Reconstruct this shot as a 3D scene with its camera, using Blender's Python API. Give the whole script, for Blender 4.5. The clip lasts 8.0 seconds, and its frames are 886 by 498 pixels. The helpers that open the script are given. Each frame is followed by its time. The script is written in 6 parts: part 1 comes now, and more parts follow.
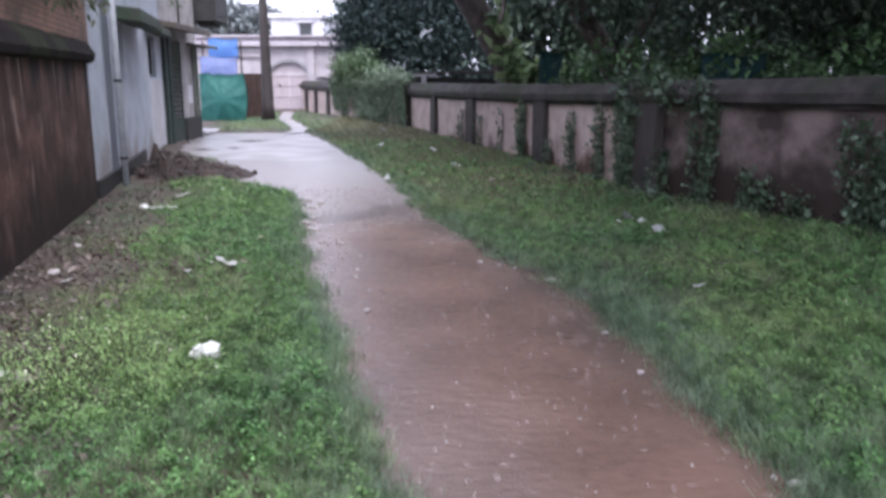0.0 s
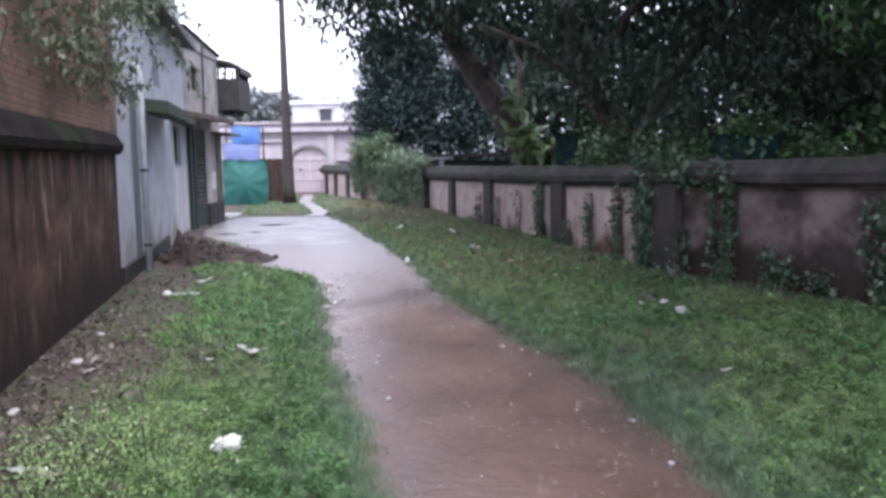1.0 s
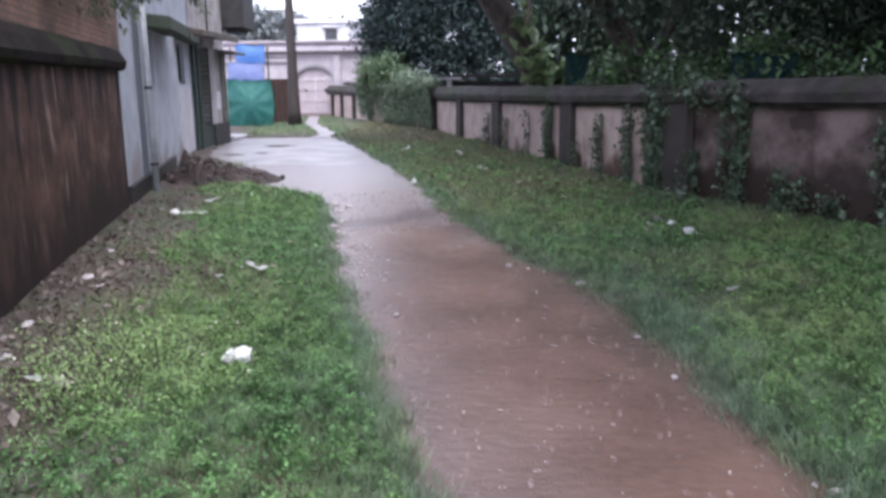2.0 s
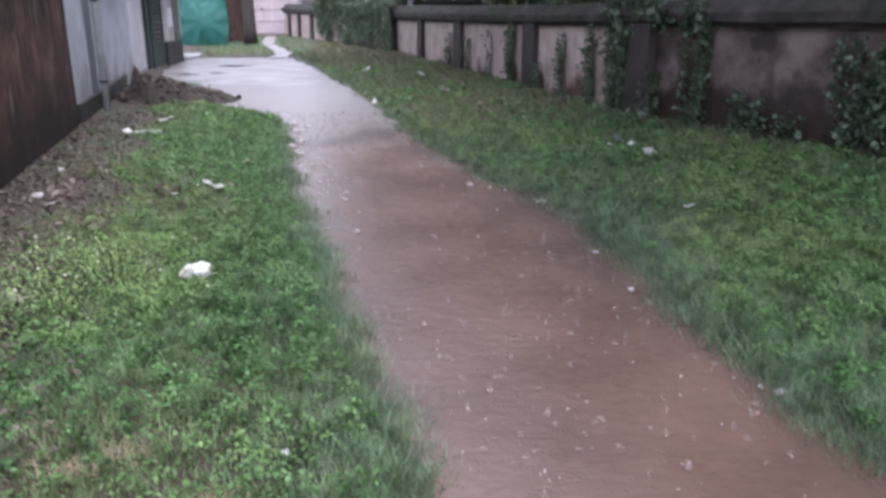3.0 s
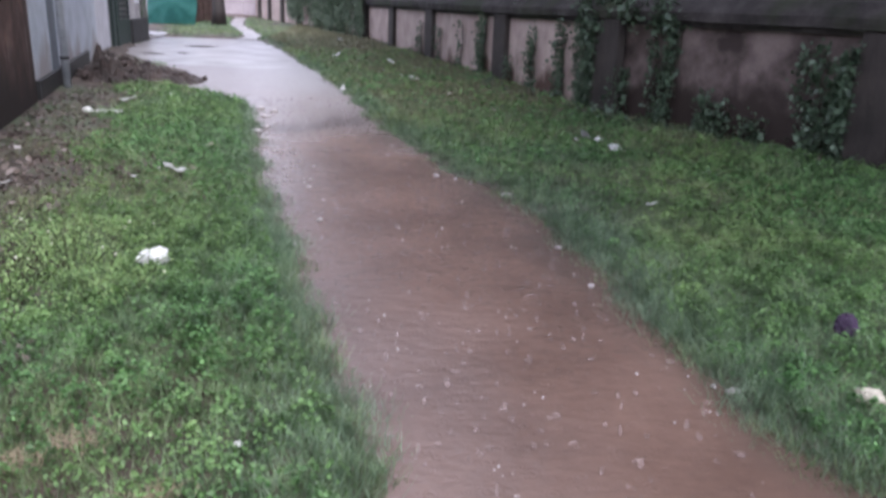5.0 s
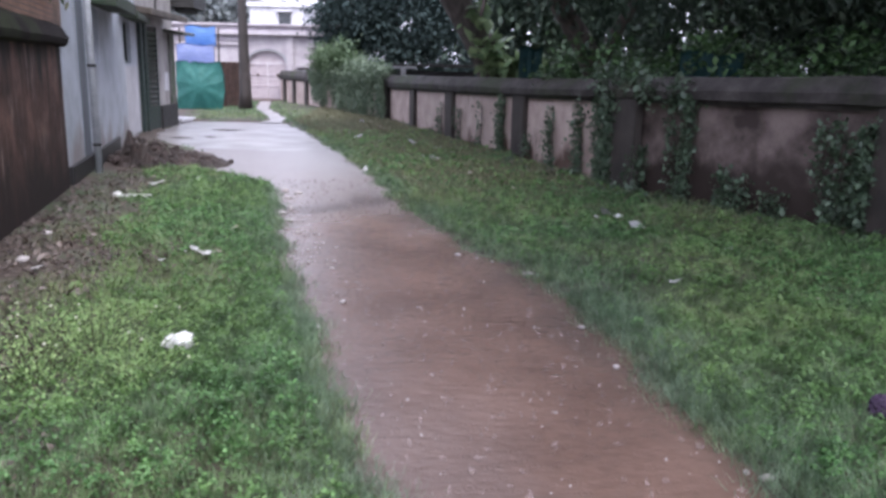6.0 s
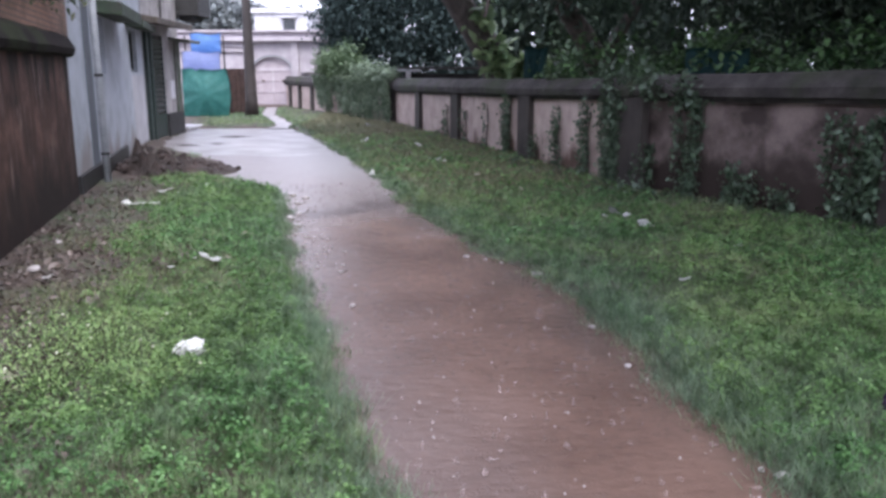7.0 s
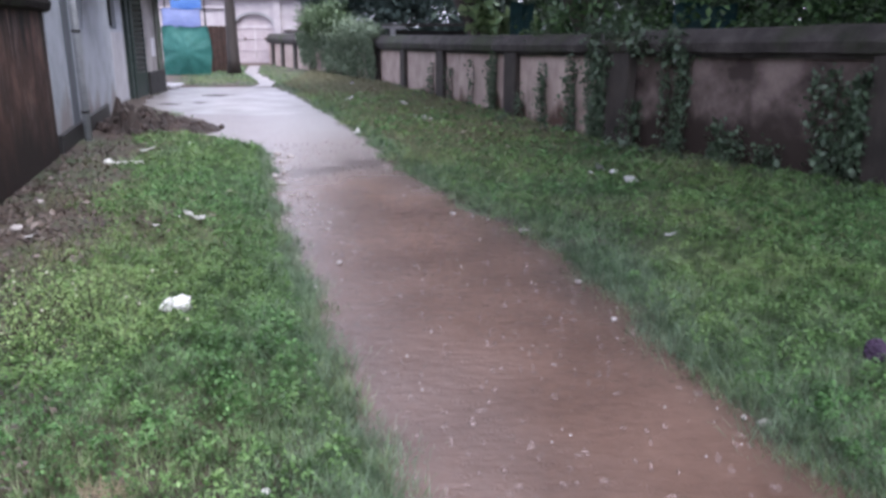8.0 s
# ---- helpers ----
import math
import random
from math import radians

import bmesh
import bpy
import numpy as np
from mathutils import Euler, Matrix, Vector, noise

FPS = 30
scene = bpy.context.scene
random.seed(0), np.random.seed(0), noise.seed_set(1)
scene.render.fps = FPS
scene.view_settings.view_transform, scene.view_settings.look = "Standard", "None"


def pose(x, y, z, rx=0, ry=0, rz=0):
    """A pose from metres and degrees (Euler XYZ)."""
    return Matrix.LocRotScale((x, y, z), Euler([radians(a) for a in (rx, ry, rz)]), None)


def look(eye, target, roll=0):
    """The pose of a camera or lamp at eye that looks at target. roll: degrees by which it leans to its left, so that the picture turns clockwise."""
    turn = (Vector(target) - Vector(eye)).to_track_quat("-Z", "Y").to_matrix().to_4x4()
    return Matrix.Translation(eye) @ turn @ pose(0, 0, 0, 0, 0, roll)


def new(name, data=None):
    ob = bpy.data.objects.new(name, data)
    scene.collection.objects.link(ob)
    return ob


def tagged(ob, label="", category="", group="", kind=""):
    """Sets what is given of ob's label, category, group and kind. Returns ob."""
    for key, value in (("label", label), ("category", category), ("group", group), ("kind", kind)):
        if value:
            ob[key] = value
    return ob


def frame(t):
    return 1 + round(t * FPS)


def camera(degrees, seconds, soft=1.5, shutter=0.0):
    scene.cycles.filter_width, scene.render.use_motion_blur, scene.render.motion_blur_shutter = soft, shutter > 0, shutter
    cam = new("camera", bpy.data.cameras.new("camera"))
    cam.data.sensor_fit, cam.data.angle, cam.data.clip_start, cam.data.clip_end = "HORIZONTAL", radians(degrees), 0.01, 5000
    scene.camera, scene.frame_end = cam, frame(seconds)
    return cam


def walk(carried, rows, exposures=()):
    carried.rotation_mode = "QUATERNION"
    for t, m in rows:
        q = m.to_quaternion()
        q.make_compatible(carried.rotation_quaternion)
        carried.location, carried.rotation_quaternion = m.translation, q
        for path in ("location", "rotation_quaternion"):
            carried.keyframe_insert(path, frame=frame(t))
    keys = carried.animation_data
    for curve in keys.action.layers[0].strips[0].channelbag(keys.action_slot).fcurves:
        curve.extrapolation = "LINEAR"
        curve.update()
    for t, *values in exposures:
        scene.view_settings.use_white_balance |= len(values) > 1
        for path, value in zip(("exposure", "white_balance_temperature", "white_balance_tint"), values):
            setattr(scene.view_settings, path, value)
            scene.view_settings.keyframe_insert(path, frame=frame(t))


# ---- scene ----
cam = camera(60.5, 8.0, soft=3.1, shutter=0.5)
GRADE = 0.03  # the lane climbs gently away
EXPOSURES = [(0, 1.55), (1.7, 1.56), (3, 1.52), (4, 1.46), (5, 1.50), (6.5, 1.56), (8, 1.54)]
PATH = [
    (0, (0.049, -0.319, 1.576), (0.039, 1.632, 1.134), -0.1),
    (0.5, (0.044, -0.311, 1.611), (-0.007, 1.662, 1.288), -0.0),
    (1, (0.03, -0.313, 1.63), (-0.027, 1.672, 1.39), -1.0),
    (1.2, (0.03, -0.313, 1.625), (-0.028, 1.672, 1.413), -1.0),
    (1.3, (0.03, -0.313, 1.617), (-0.037, 1.669, 1.393), -1.05),
    (1.4, (0.03, -0.314, 1.606), (-0.046, 1.665, 1.356), -1.1),
    (1.5, (0.03, -0.315, 1.597), (-0.056, 1.66, 1.292), -1.1),
    (1.7, (0.026, -0.31, 1.589), (-0.064, 1.653, 1.221), -0.9),
    (2.8, (0.019, -0.303, 1.529), (0.021, 1.609, 0.942), -0.2),
    (3, (0.027, -0.308, 1.509), (0.05, 1.594, 0.892), -0.1),
    (3.5, (0.033, -0.308, 1.481), (0.09, 1.552, 0.748), -0.2),
    (4, (0.049, -0.308, 1.471), (0.117, 1.542, 0.714), 0.4),
    (4.5, (0.061, -0.307, 1.479), (0.155, 1.552, 0.748), 2.2),
    (5, (0.05, -0.289, 1.52), (0.16, 1.602, 0.878), 2.2),
    (5.2, (0.044, -0.292, 1.533), (0.12, 1.618, 0.942), 2.2),
    (6.5, (0.047, -0.296, 1.567), (0.092, 1.655, 1.13), 0.6),
    (7, (0.042, -0.294, 1.56), (0.071, 1.654, 1.108), -0.1),
    (7.5, (0.026, -0.294, 1.551), (0.07, 1.647, 1.069), 0.1),
    (8, (0.038, -0.294, 1.53), (0.102, 1.627, 0.979), -0.2),
]


def up_grade(p):
    return (p[0], p[1], p[2] + GRADE * p[1])


walk(cam, [(t, look(up_grade(eye), up_grade(target), roll)) for t, eye, target, roll in PATH], EXPOSURES)

# ---- world and light: an overcast, rainy afternoon ----
world = bpy.data.worlds.new("world")
scene.world = world
world.use_nodes = True
wn, wl = world.node_tree.nodes, world.node_tree.links
wn.clear()
sky = wn.new("ShaderNodeTexSky")
sky.sky_type, sky.sun_disc = "NISHITA", False
sky.sun_elevation, sky.sun_rotation = radians(57), radians(157)
sky.dust_density = 4.0
cloud = wn.new("ShaderNodeMix")
cloud.data_type = "RGBA"
cloud.inputs[0].default_value = 0.85
cloud.inputs[7].default_value = (10.5, 10.8, 13.7, 1)
back = wn.new("ShaderNodeBackground")
back.inputs[1].default_value = 0.1
wout = wn.new("ShaderNodeOutputWorld")
wl.new(sky.outputs[0], cloud.inputs[6])
wl.new(cloud.outputs[2], back.inputs[0])
wl.new(back.outputs[0], wout.inputs[0])
sun = new("sun", bpy.data.lights.new("sun", "SUN"))
sun.data.energy, sun.data.angle, sun.data.color = 1.4, radians(35), (1.0, 0.98, 0.96)
sun.matrix_world = look((5, -12, 20), (0, 0, 0))


# ---- materials ----
def nodes_of(name):
    m = bpy.data.materials.new(name)
    m.use_nodes = True
    return m, m.node_tree.nodes, m.node_tree.links, m.node_tree.nodes["Principled BSDF"]


def ramp(n, l, src, stops):
    r = n.new("ShaderNodeValToRGB")
    els = r.color_ramp.elements
    while len(els) < len(stops):
        els.new(0.5)
    for e, (p, c) in zip(els, stops):
        e.position = p
        e.color = (*c, 1) if len(c) == 3 else c
    l.new(src, r.inputs[0])
    return r.outputs[0]


def noise_tex(n, l, scale, detail=4, stretch=None, rough=0.55, dist=0.0):
    t = n.new("ShaderNodeTexNoise")
    t.inputs["Scale"].default_value, t.inputs["Detail"].default_value = scale, detail
    t.inputs["Roughness"].default_value, t.inputs["Distortion"].default_value = rough, dist
    c = n.new("ShaderNodeTexCoord")
    mp = n.new("ShaderNodeMapping")
    mp.inputs["Scale"].default_value = stretch or (1, 1, 1)
    l.new(c.outputs["Object"], mp.inputs[0])
    l.new(mp.outputs[0], t.inputs["Vector"])
    return t.outputs["Fac"]


def mixc(n, l, fac, a, b, mode="MIX"):
    m = n.new("ShaderNodeMix")
    m.data_type, m.blend_type = "RGBA", mode
    for sock, v in ((m.inputs[0], fac), (m.inputs[6], a), (m.inputs[7], b)):
        if isinstance(v, (int, float)):
            sock.default_value = v
        elif isinstance(v, tuple):
            sock.default_value = (*v, 1)
        else:
            l.new(v, sock)
    return m.outputs[2]


def bump(n, l, bsdf, height, strength, distance):
    b = n.new("ShaderNodeBump")
    b.inputs["Strength"].default_value, b.inputs["Distance"].default_value = strength, distance
    l.new(height, b.inputs["Height"])
    l.new(b.outputs[0], bsdf.inputs["Normal"])
    return b


def surface(name, dark, light, scale=6, rough=0.7, grain=40, relief=0.4, metal=0.0, stain=None, stain_at=(0.5, 0.65), stain_scale=1.5, stretch=None, spec=0.5):
    """Two-scale mottled surface, with an optional third colour in stains."""
    m, n, l, b = nodes_of(name)
    col = ramp(n, l, noise_tex(n, l, scale, 5, stretch), [(0.3, dark), (0.7, light)])
    fine = noise_tex(n, l, grain, 4)
    col = mixc(n, l, 0.5, col, ramp(n, l, fine, [(0.25, (0.45, 0.45, 0.45)), (0.75, (1, 1, 1))]), "MULTIPLY")
    if stain:
        f = ramp(n, l, noise_tex(n, l, stain_scale, 6, stretch), [(stain_at[0], (0, 0, 0)), (stain_at[1], (1, 1, 1))])
        col = mixc(n, l, f, col, stain)
    l.new(col, b.inputs["Base Color"])
    b.inputs["Roughness"].default_value, b.inputs["Metallic"].default_value = rough, metal
    b.inputs["Specular IOR Level"].default_value = spec
    bump(n, l, b, fine, relief, 0.01)
    return m


def weathered(name, plaster, dirt, black, damp, damp_top, streak=0.55, rough=0.75, wide=1.0, edge=1.0):
    """Old lime plaster: vertical rain streaks, patches where it wore off, and damp creeping up from the ground."""
    m, n, l, b = nodes_of(name)
    col = ramp(n, l, noise_tex(n, l, 2.2, 6), [(0.35, dirt), (0.6, plaster)])
    run = noise_tex(n, l, 5.0 / wide, 8, (1.8, 1.8, 0.34), 0.72, 1.4)
    run_f = ramp(n, l, run, [(streak - 0.09, (0, 0, 0)), (streak + 0.1, (1, 1, 1))])
    run_f = mixc(n, l, 1.0, run_f, ramp(n, l, noise_tex(n, l, 1.3, 4), [(0.36, (0.15, 0.15, 0.15)), (0.58, (1, 1, 1))]), "MULTIPLY")
    col = mixc(n, l, run_f, col, black)
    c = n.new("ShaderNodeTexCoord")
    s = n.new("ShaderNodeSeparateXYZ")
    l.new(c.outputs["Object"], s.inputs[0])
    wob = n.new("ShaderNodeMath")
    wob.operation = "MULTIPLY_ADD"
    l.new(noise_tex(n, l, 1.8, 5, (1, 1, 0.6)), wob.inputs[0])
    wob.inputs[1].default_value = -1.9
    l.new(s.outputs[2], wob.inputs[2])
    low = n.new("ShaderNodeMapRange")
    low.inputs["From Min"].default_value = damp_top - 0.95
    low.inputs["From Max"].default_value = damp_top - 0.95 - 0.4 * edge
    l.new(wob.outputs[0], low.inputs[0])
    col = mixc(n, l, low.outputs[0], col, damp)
    fine = noise_tex(n, l, 55, 5)
    col = mixc(n, l, 0.45, col, ramp(n, l, fine, [(0.3, (0.5, 0.5, 0.5)), (0.7, (1, 1, 1))]), "MULTIPLY")
    l.new(col, b.inputs["Base Color"])
    b.inputs["Roughness"].default_value = rough
    b.inputs["Specular IOR Level"].default_value = 0.3
    bump(n, l, b, fine, 0.35, 0.008)
    return m


def foliage(name, dark, light, tint=None, rough=0.45, patch=0.6, translucent=0.12, spec=0.4, tuft_shade=0.0):
    """Leaves: each one its own tone, with broader patches and, for turf, painted shade between clumps."""
    m, n, l, b = nodes_of(name)
    g = n.new("ShaderNodeNewGeometry")
    col = ramp(n, l, g.outputs["Random Per Island"], [(0.0, dark), (1.0, light)])
    if tint:
        f = ramp(n, l, noise_tex(n, l, patch, 4), [(0.42, (0, 0, 0)), (0.62, (1, 1, 1))])
        col = mixc(n, l, f, col, mixc(n, l, 0.6, col, tint))
    # shade of the gaps between clumps, painted into the colour by noise
    if tuft_shade:
        col = mixc(n, l, tuft_shade, col, ramp(n, l, noise_tex(n, l, 8.0, 4), [(0.38, (0.22, 0.27, 0.22)), (0.52, (0.72, 0.76, 0.72)), (0.62, (1.0, 1.0, 1.0))]), "MULTIPLY")
        col = mixc(n, l, tuft_shade * 0.7, col, ramp(n, l, noise_tex(n, l, 1.7, 3), [(0.38, (0.62, 0.7, 0.62)), (0.56, (1, 1, 1))]), "MULTIPLY")
    l.new(col, b.inputs["Base Color"])
    b.inputs["Roughness"].default_value = rough
    b.inputs["Specular IOR Level"].default_value = spec
    if translucent:
        t = n.new("ShaderNodeBsdfTranslucent")
        l.new(col, t.inputs[0])
        mx = n.new("ShaderNodeMixShader")
        mx.inputs[0].default_value = translucent
        l.new(b.outputs[0], mx.inputs[1])
        l.new(t.outputs[0], mx.inputs[2])
        l.new(mx.outputs[0], n["Material Output"].inputs[0])
    return m


def water_material():
    """Shallow muddy rainwater, its surface broken by ripples and drop rings."""
    m, n, l, b = nodes_of("muddy_water")
    col = ramp(n, l, noise_tex(n, l, 0.9, 5), [(0.35, (0.108, 0.069, 0.056)), (0.65, (0.185, 0.120, 0.098))])
    col = mixc(n, l, 0.35, col, ramp(n, l, noise_tex(n, l, 18, 4), [(0.3, (0.6, 0.6, 0.6)), (0.7, (1, 1, 1))]), "MULTIPLY")
    c = n.new("ShaderNodeTexCoord")
    s = n.new("ShaderNodeSeparateXYZ")
    l.new(c.outputs["Object"], s.inputs[0])
    wob = n.new("ShaderNodeMath")
    wob.operation = "MULTIPLY_ADD"
    l.new(noise_tex(n, l, 1.1, 5), wob.inputs[0])
    wob.inputs[1].default_value = 5.0
    l.new(s.outputs[1], wob.inputs[2])
    thin = n.new("ShaderNodeMapRange")
    thin.inputs["From Min"].default_value, thin.inputs["From Max"].default_value = 9.0, 15.5
    l.new(wob.outputs[0], thin.inputs[0])
    col = mixc(n, l, thin.outputs[0], col, (0.25, 0.233, 0.242))
    # western margin: less silt, and the sky's grey reflection painted into the colour
    across = n.new("ShaderNodeMath")
    across.operation = "MULTIPLY_ADD"
    l.new(s.outputs[1], across.inputs[0])
    across.inputs[1].default_value = 0.24
    l.new(s.outputs[0], across.inputs[2])
    drift = n.new("ShaderNodeMath")
    drift.operation = "MULTIPLY_ADD"
    l.new(noise_tex(n, l, 1.3, 5, (1.0, 0.6, 1)), drift.inputs[0])
    drift.inputs[1].default_value = 1.3
    l.new(across.outputs[0], drift.inputs[2])
    margin_sheen = n.new("ShaderNodeMapRange")
    margin_sheen.inputs["From Min"].default_value, margin_sheen.inputs["From Max"].default_value = 1.9, 0.85
    margin_sheen.inputs["To Max"].default_value = 0.6
    l.new(drift.outputs[0], margin_sheen.inputs[0])
    col = mixc(n, l, margin_sheen.outputs[0], col, (0.150, 0.124, 0.126))
    # silt lies dark along the eastern margin
    mud = n.new("ShaderNodeMapRange")
    mud.inputs["From Min"].default_value, mud.inputs["From Max"].default_value = 2.38, 2.72
    mud.inputs["To Max"].default_value = 0.6
    l.new(drift.outputs[0], mud.inputs[0])
    col = mixc(n, l, mud.outputs[0], col, (0.078, 0.058, 0.050))
    line_ = n.new("ShaderNodeMath")
    line_.operation = "MULTIPLY_ADD"
    l.new(s.outputs[0], line_.inputs[0])
    line_.inputs[1].default_value = -0.5
    l.new(s.outputs[1], line_.inputs[2])
    wig = n.new("ShaderNodeMath")
    wig.operation = "MULTIPLY_ADD"
    l.new(noise_tex(n, l, 1.6, 4), wig.inputs[0])
    wig.inputs[1].default_value = 1.6
    l.new(line_.outputs[0], wig.inputs[2])
    span = n.new("ShaderNodeMapRange")
    span.inputs["From Min"].default_value, span.inputs["From Max"].default_value = 9.35, 10.2
    l.new(wig.outputs[0], span.inputs[0])
    band = ramp(n, l, span.outputs[0], [(0.0, (0, 0, 0)), (0.35, (0.75, 0.75, 0.75)), (0.6, (0.75, 0.75, 0.75)), (1.0, (0, 0, 0))])
    col = mixc(n, l, band, col, (0.075, 0.055, 0.052))
    l.new(col, b.inputs["Base Color"])
    l.new(ramp(n, l, thin.outputs[0], [(0.0, (0.25, 0.25, 0.25)), (1.0, (0.40, 0.40, 0.40))]), b.inputs["Roughness"])
    b.inputs["IOR"].default_value = 1.33
    rings = None
    for sc, seed in ((8.0, 0.0), (13.0, 3.7)):
        c = n.new("ShaderNodeTexCoord")
        mp = n.new("ShaderNodeMapping")
        mp.inputs["Location"].default_value = (seed, seed * 2, 0)
        l.new(c.outputs["Object"], mp.inputs[0])
        v = n.new("ShaderNodeTexVoronoi")
        v.voronoi_dimensions = "2D"
        v.inputs["Scale"].default_value = sc
        l.new(mp.outputs[0], v.inputs["Vector"])
        k = n.new("ShaderNodeMath")
        k.operation = "MULTIPLY"
        k.inputs[1].default_value = 38.0
        l.new(v.outputs["Distance"], k.inputs[0])
        sn = n.new("ShaderNodeMath")
        sn.operation = "SINE"
        l.new(k.outputs[0], sn.inputs[0])
        fade = n.new("ShaderNodeMapRange")
        fade.inputs["From Min"].default_value, fade.inputs["From Max"].default_value = 0.0, 0.42
        fade.inputs["To Min"].default_value, fade.inputs["To Max"].default_value = 1.0, 0.0
        l.new(v.outputs["Distance"], fade.inputs[0])
        mu = n.new("ShaderNodeMath")
        mu.operation = "MULTIPLY"
        l.new(sn.outputs[0], mu.inputs[0])
        l.new(fade.outputs[0], mu.inputs[1])
        if rings is None:
            rings = mu.outputs[0]
        else:
            ad = n.new("ShaderNodeMath")
            l.new(rings, ad.inputs[0])
            l.new(mu.outputs[0], ad.inputs[1])
            rings = ad.outputs[0]
    ad = n.new("ShaderNodeMath")
    ad.operation = "MULTIPLY_ADD"
    l.new(noise_tex(n, l, 11, 4, (0.75, 1.6, 1), 0.62), ad.inputs[0])
    ad.inputs[1].default_value = 4.2
    soft_ = n.new("ShaderNodeMath")
    soft_.operation = "MULTIPLY"
    soft_.inputs[1].default_value = 0.35
    l.new(rings, soft_.inputs[0])
    l.new(soft_.outputs[0], ad.inputs[2])
    bump(n, l, b, ad.outputs[0], 0.5, 0.0055)
    return m


def concrete_material():
    m, n, l, b = nodes_of("wet_concrete")
    big = noise_tex(n, l, 0.7, 5)
    col = ramp(n, l, big, [(0.3, (0.18, 0.163, 0.167)), (0.65, (0.29, 0.272, 0.282))])
    fine = noise_tex(n, l, 30, 5)
    col = mixc(n, l, 0.5, col, ramp(n, l, fine, [(0.3, (0.5, 0.48, 0.46)), (0.65, (1, 1, 1))]), "MULTIPLY")
    c = n.new("ShaderNodeTexCoord")
    s = n.new("ShaderNodeSeparateXYZ")
    l.new(c.outputs["Object"], s.inputs[0])
    wob = n.new("ShaderNodeMath")
    wob.operation = "MULTIPLY_ADD"
    l.new(noise_tex(n, l, 1.1, 5), wob.inputs[0])
    wob.inputs[1].default_value = 5.0
    l.new(s.outputs[1], wob.inputs[2])
    silt = n.new("ShaderNodeMapRange")
    silt.inputs["From Min"].default_value, silt.inputs["From Max"].default_value = 16.5, 11.0
    l.new(wob.outputs[0], silt.inputs[0])
    col = mixc(n, l, silt.outputs[0], col, (0.10, 0.072, 0.065))
    l.new(col, b.inputs["Base Color"])
    l.new(ramp(n, l, noise_tex(n, l, 1.6, 4), [(0.4, (0.34, 0.34, 0.34)), (0.65, (0.46, 0.46, 0.46))]), b.inputs["Roughness"])
    wet = n.new("ShaderNodeMath")
    wet.operation = "MULTIPLY_ADD"
    l.new(noise_tex(n, l, 16, 3), wet.inputs[0])
    wet.inputs[1].default_value = 2.5
    l.new(fine, wet.inputs[2])
    bump(n, l, b, wet.outputs[0], 0.42, 0.004)
    return m


def brown_wall_material():
    """Rusty plaster: black runs that start under the coping, thin lime drips, dark damp foot."""
    m, n, l, b = nodes_of("rusty_brown_plaster")
    col = ramp(n, l, noise_tex(n, l, 2.3, 6, (1, 1, 0.8), 0.62, 0.3), [(0.34, (0.050, 0.028, 0.024)), (0.5, (0.100, 0.053, 0.042)), (0.66, (0.180, 0.098, 0.077))])
    c = n.new("ShaderNodeTexCoord")
    s = n.new("ShaderNodeSeparateXYZ")
    l.new(c.outputs["Object"], s.inputs[0])
    slope = n.new("ShaderNodeMath")
    slope.operation = "MULTIPLY_ADD"
    l.new(s.outputs[1], slope.inputs[0])
    slope.inputs[1].default_value = -GRADE
    l.new(s.outputs[2], slope.inputs[2])

    def reach(tex, gain, low, high):
        k = n.new("ShaderNodeMath")
        k.operation = "MULTIPLY_ADD"
        l.new(tex, k.inputs[0])
        k.inputs[1].default_value = gain
        l.new(slope.outputs[0], k.inputs[2])
        r = n.new("ShaderNodeMapRange")
        r.inputs["From Min"].default_value, r.inputs["From Max"].default_value = low, high
        l.new(k.outputs[0], r.inputs[0])
        return r.outputs[0]

    drips = ramp(n, l, noise_tex(n, l, 6.0, 4, (1.6, 1.6, 0.22), 0.55, 0.3), [(0.54, (0, 0, 0)), (0.65, (0.85, 0.85, 0.85))])
    where = ramp(n, l, noise_tex(n, l, 1.5, 5, (1, 1, 0.8)), [(0.46, (0, 0, 0)), (0.6, (1, 1, 1))])
    col = mixc(n, l, mixc(n, l, 1.0, drips, where, "MULTIPLY"), col, (0.36, 0.265, 0.235))
    runs = reach(noise_tex(n, l, 2.9, 3, (1.7, 1.7, 0.12), 0.55, 0.2), 4.2, 3.55, 4.05)
    col = mixc(n, l, runs, col, (0.017, 0.0115, 0.0105))
    col = mixc(n, l, 0.75, col, ramp(n, l, noise_tex(n, l, 4.5, 7, (1, 1, 0.8), 0.68), [(0.36, (0.35, 0.33, 0.32)), (0.56, (1, 1, 1))]), "MULTIPLY")
    foot = reach(noise_tex(n, l, 2.4, 6, (1.4, 1.4, 0.5), 0.6), -1.9, -0.1, -0.75)
    col = mixc(n, l, foot, col, (0.026, 0.0165, 0.0145))
    fine = noise_tex(n, l, 48, 5)
    col = mixc(n, l, 0.5, col, ramp(n, l, fine, [(0.3, (0.45, 0.45, 0.45)), (0.7, (1, 1, 1))]), "MULTIPLY")
    l.new(col, b.inputs["Base Color"])
    b.inputs["Roughness"].default_value = 0.75
    b.inputs["Specular IOR Level"].default_value = 0.3
    bump(n, l, b, fine, 0.5, 0.01)
    return m


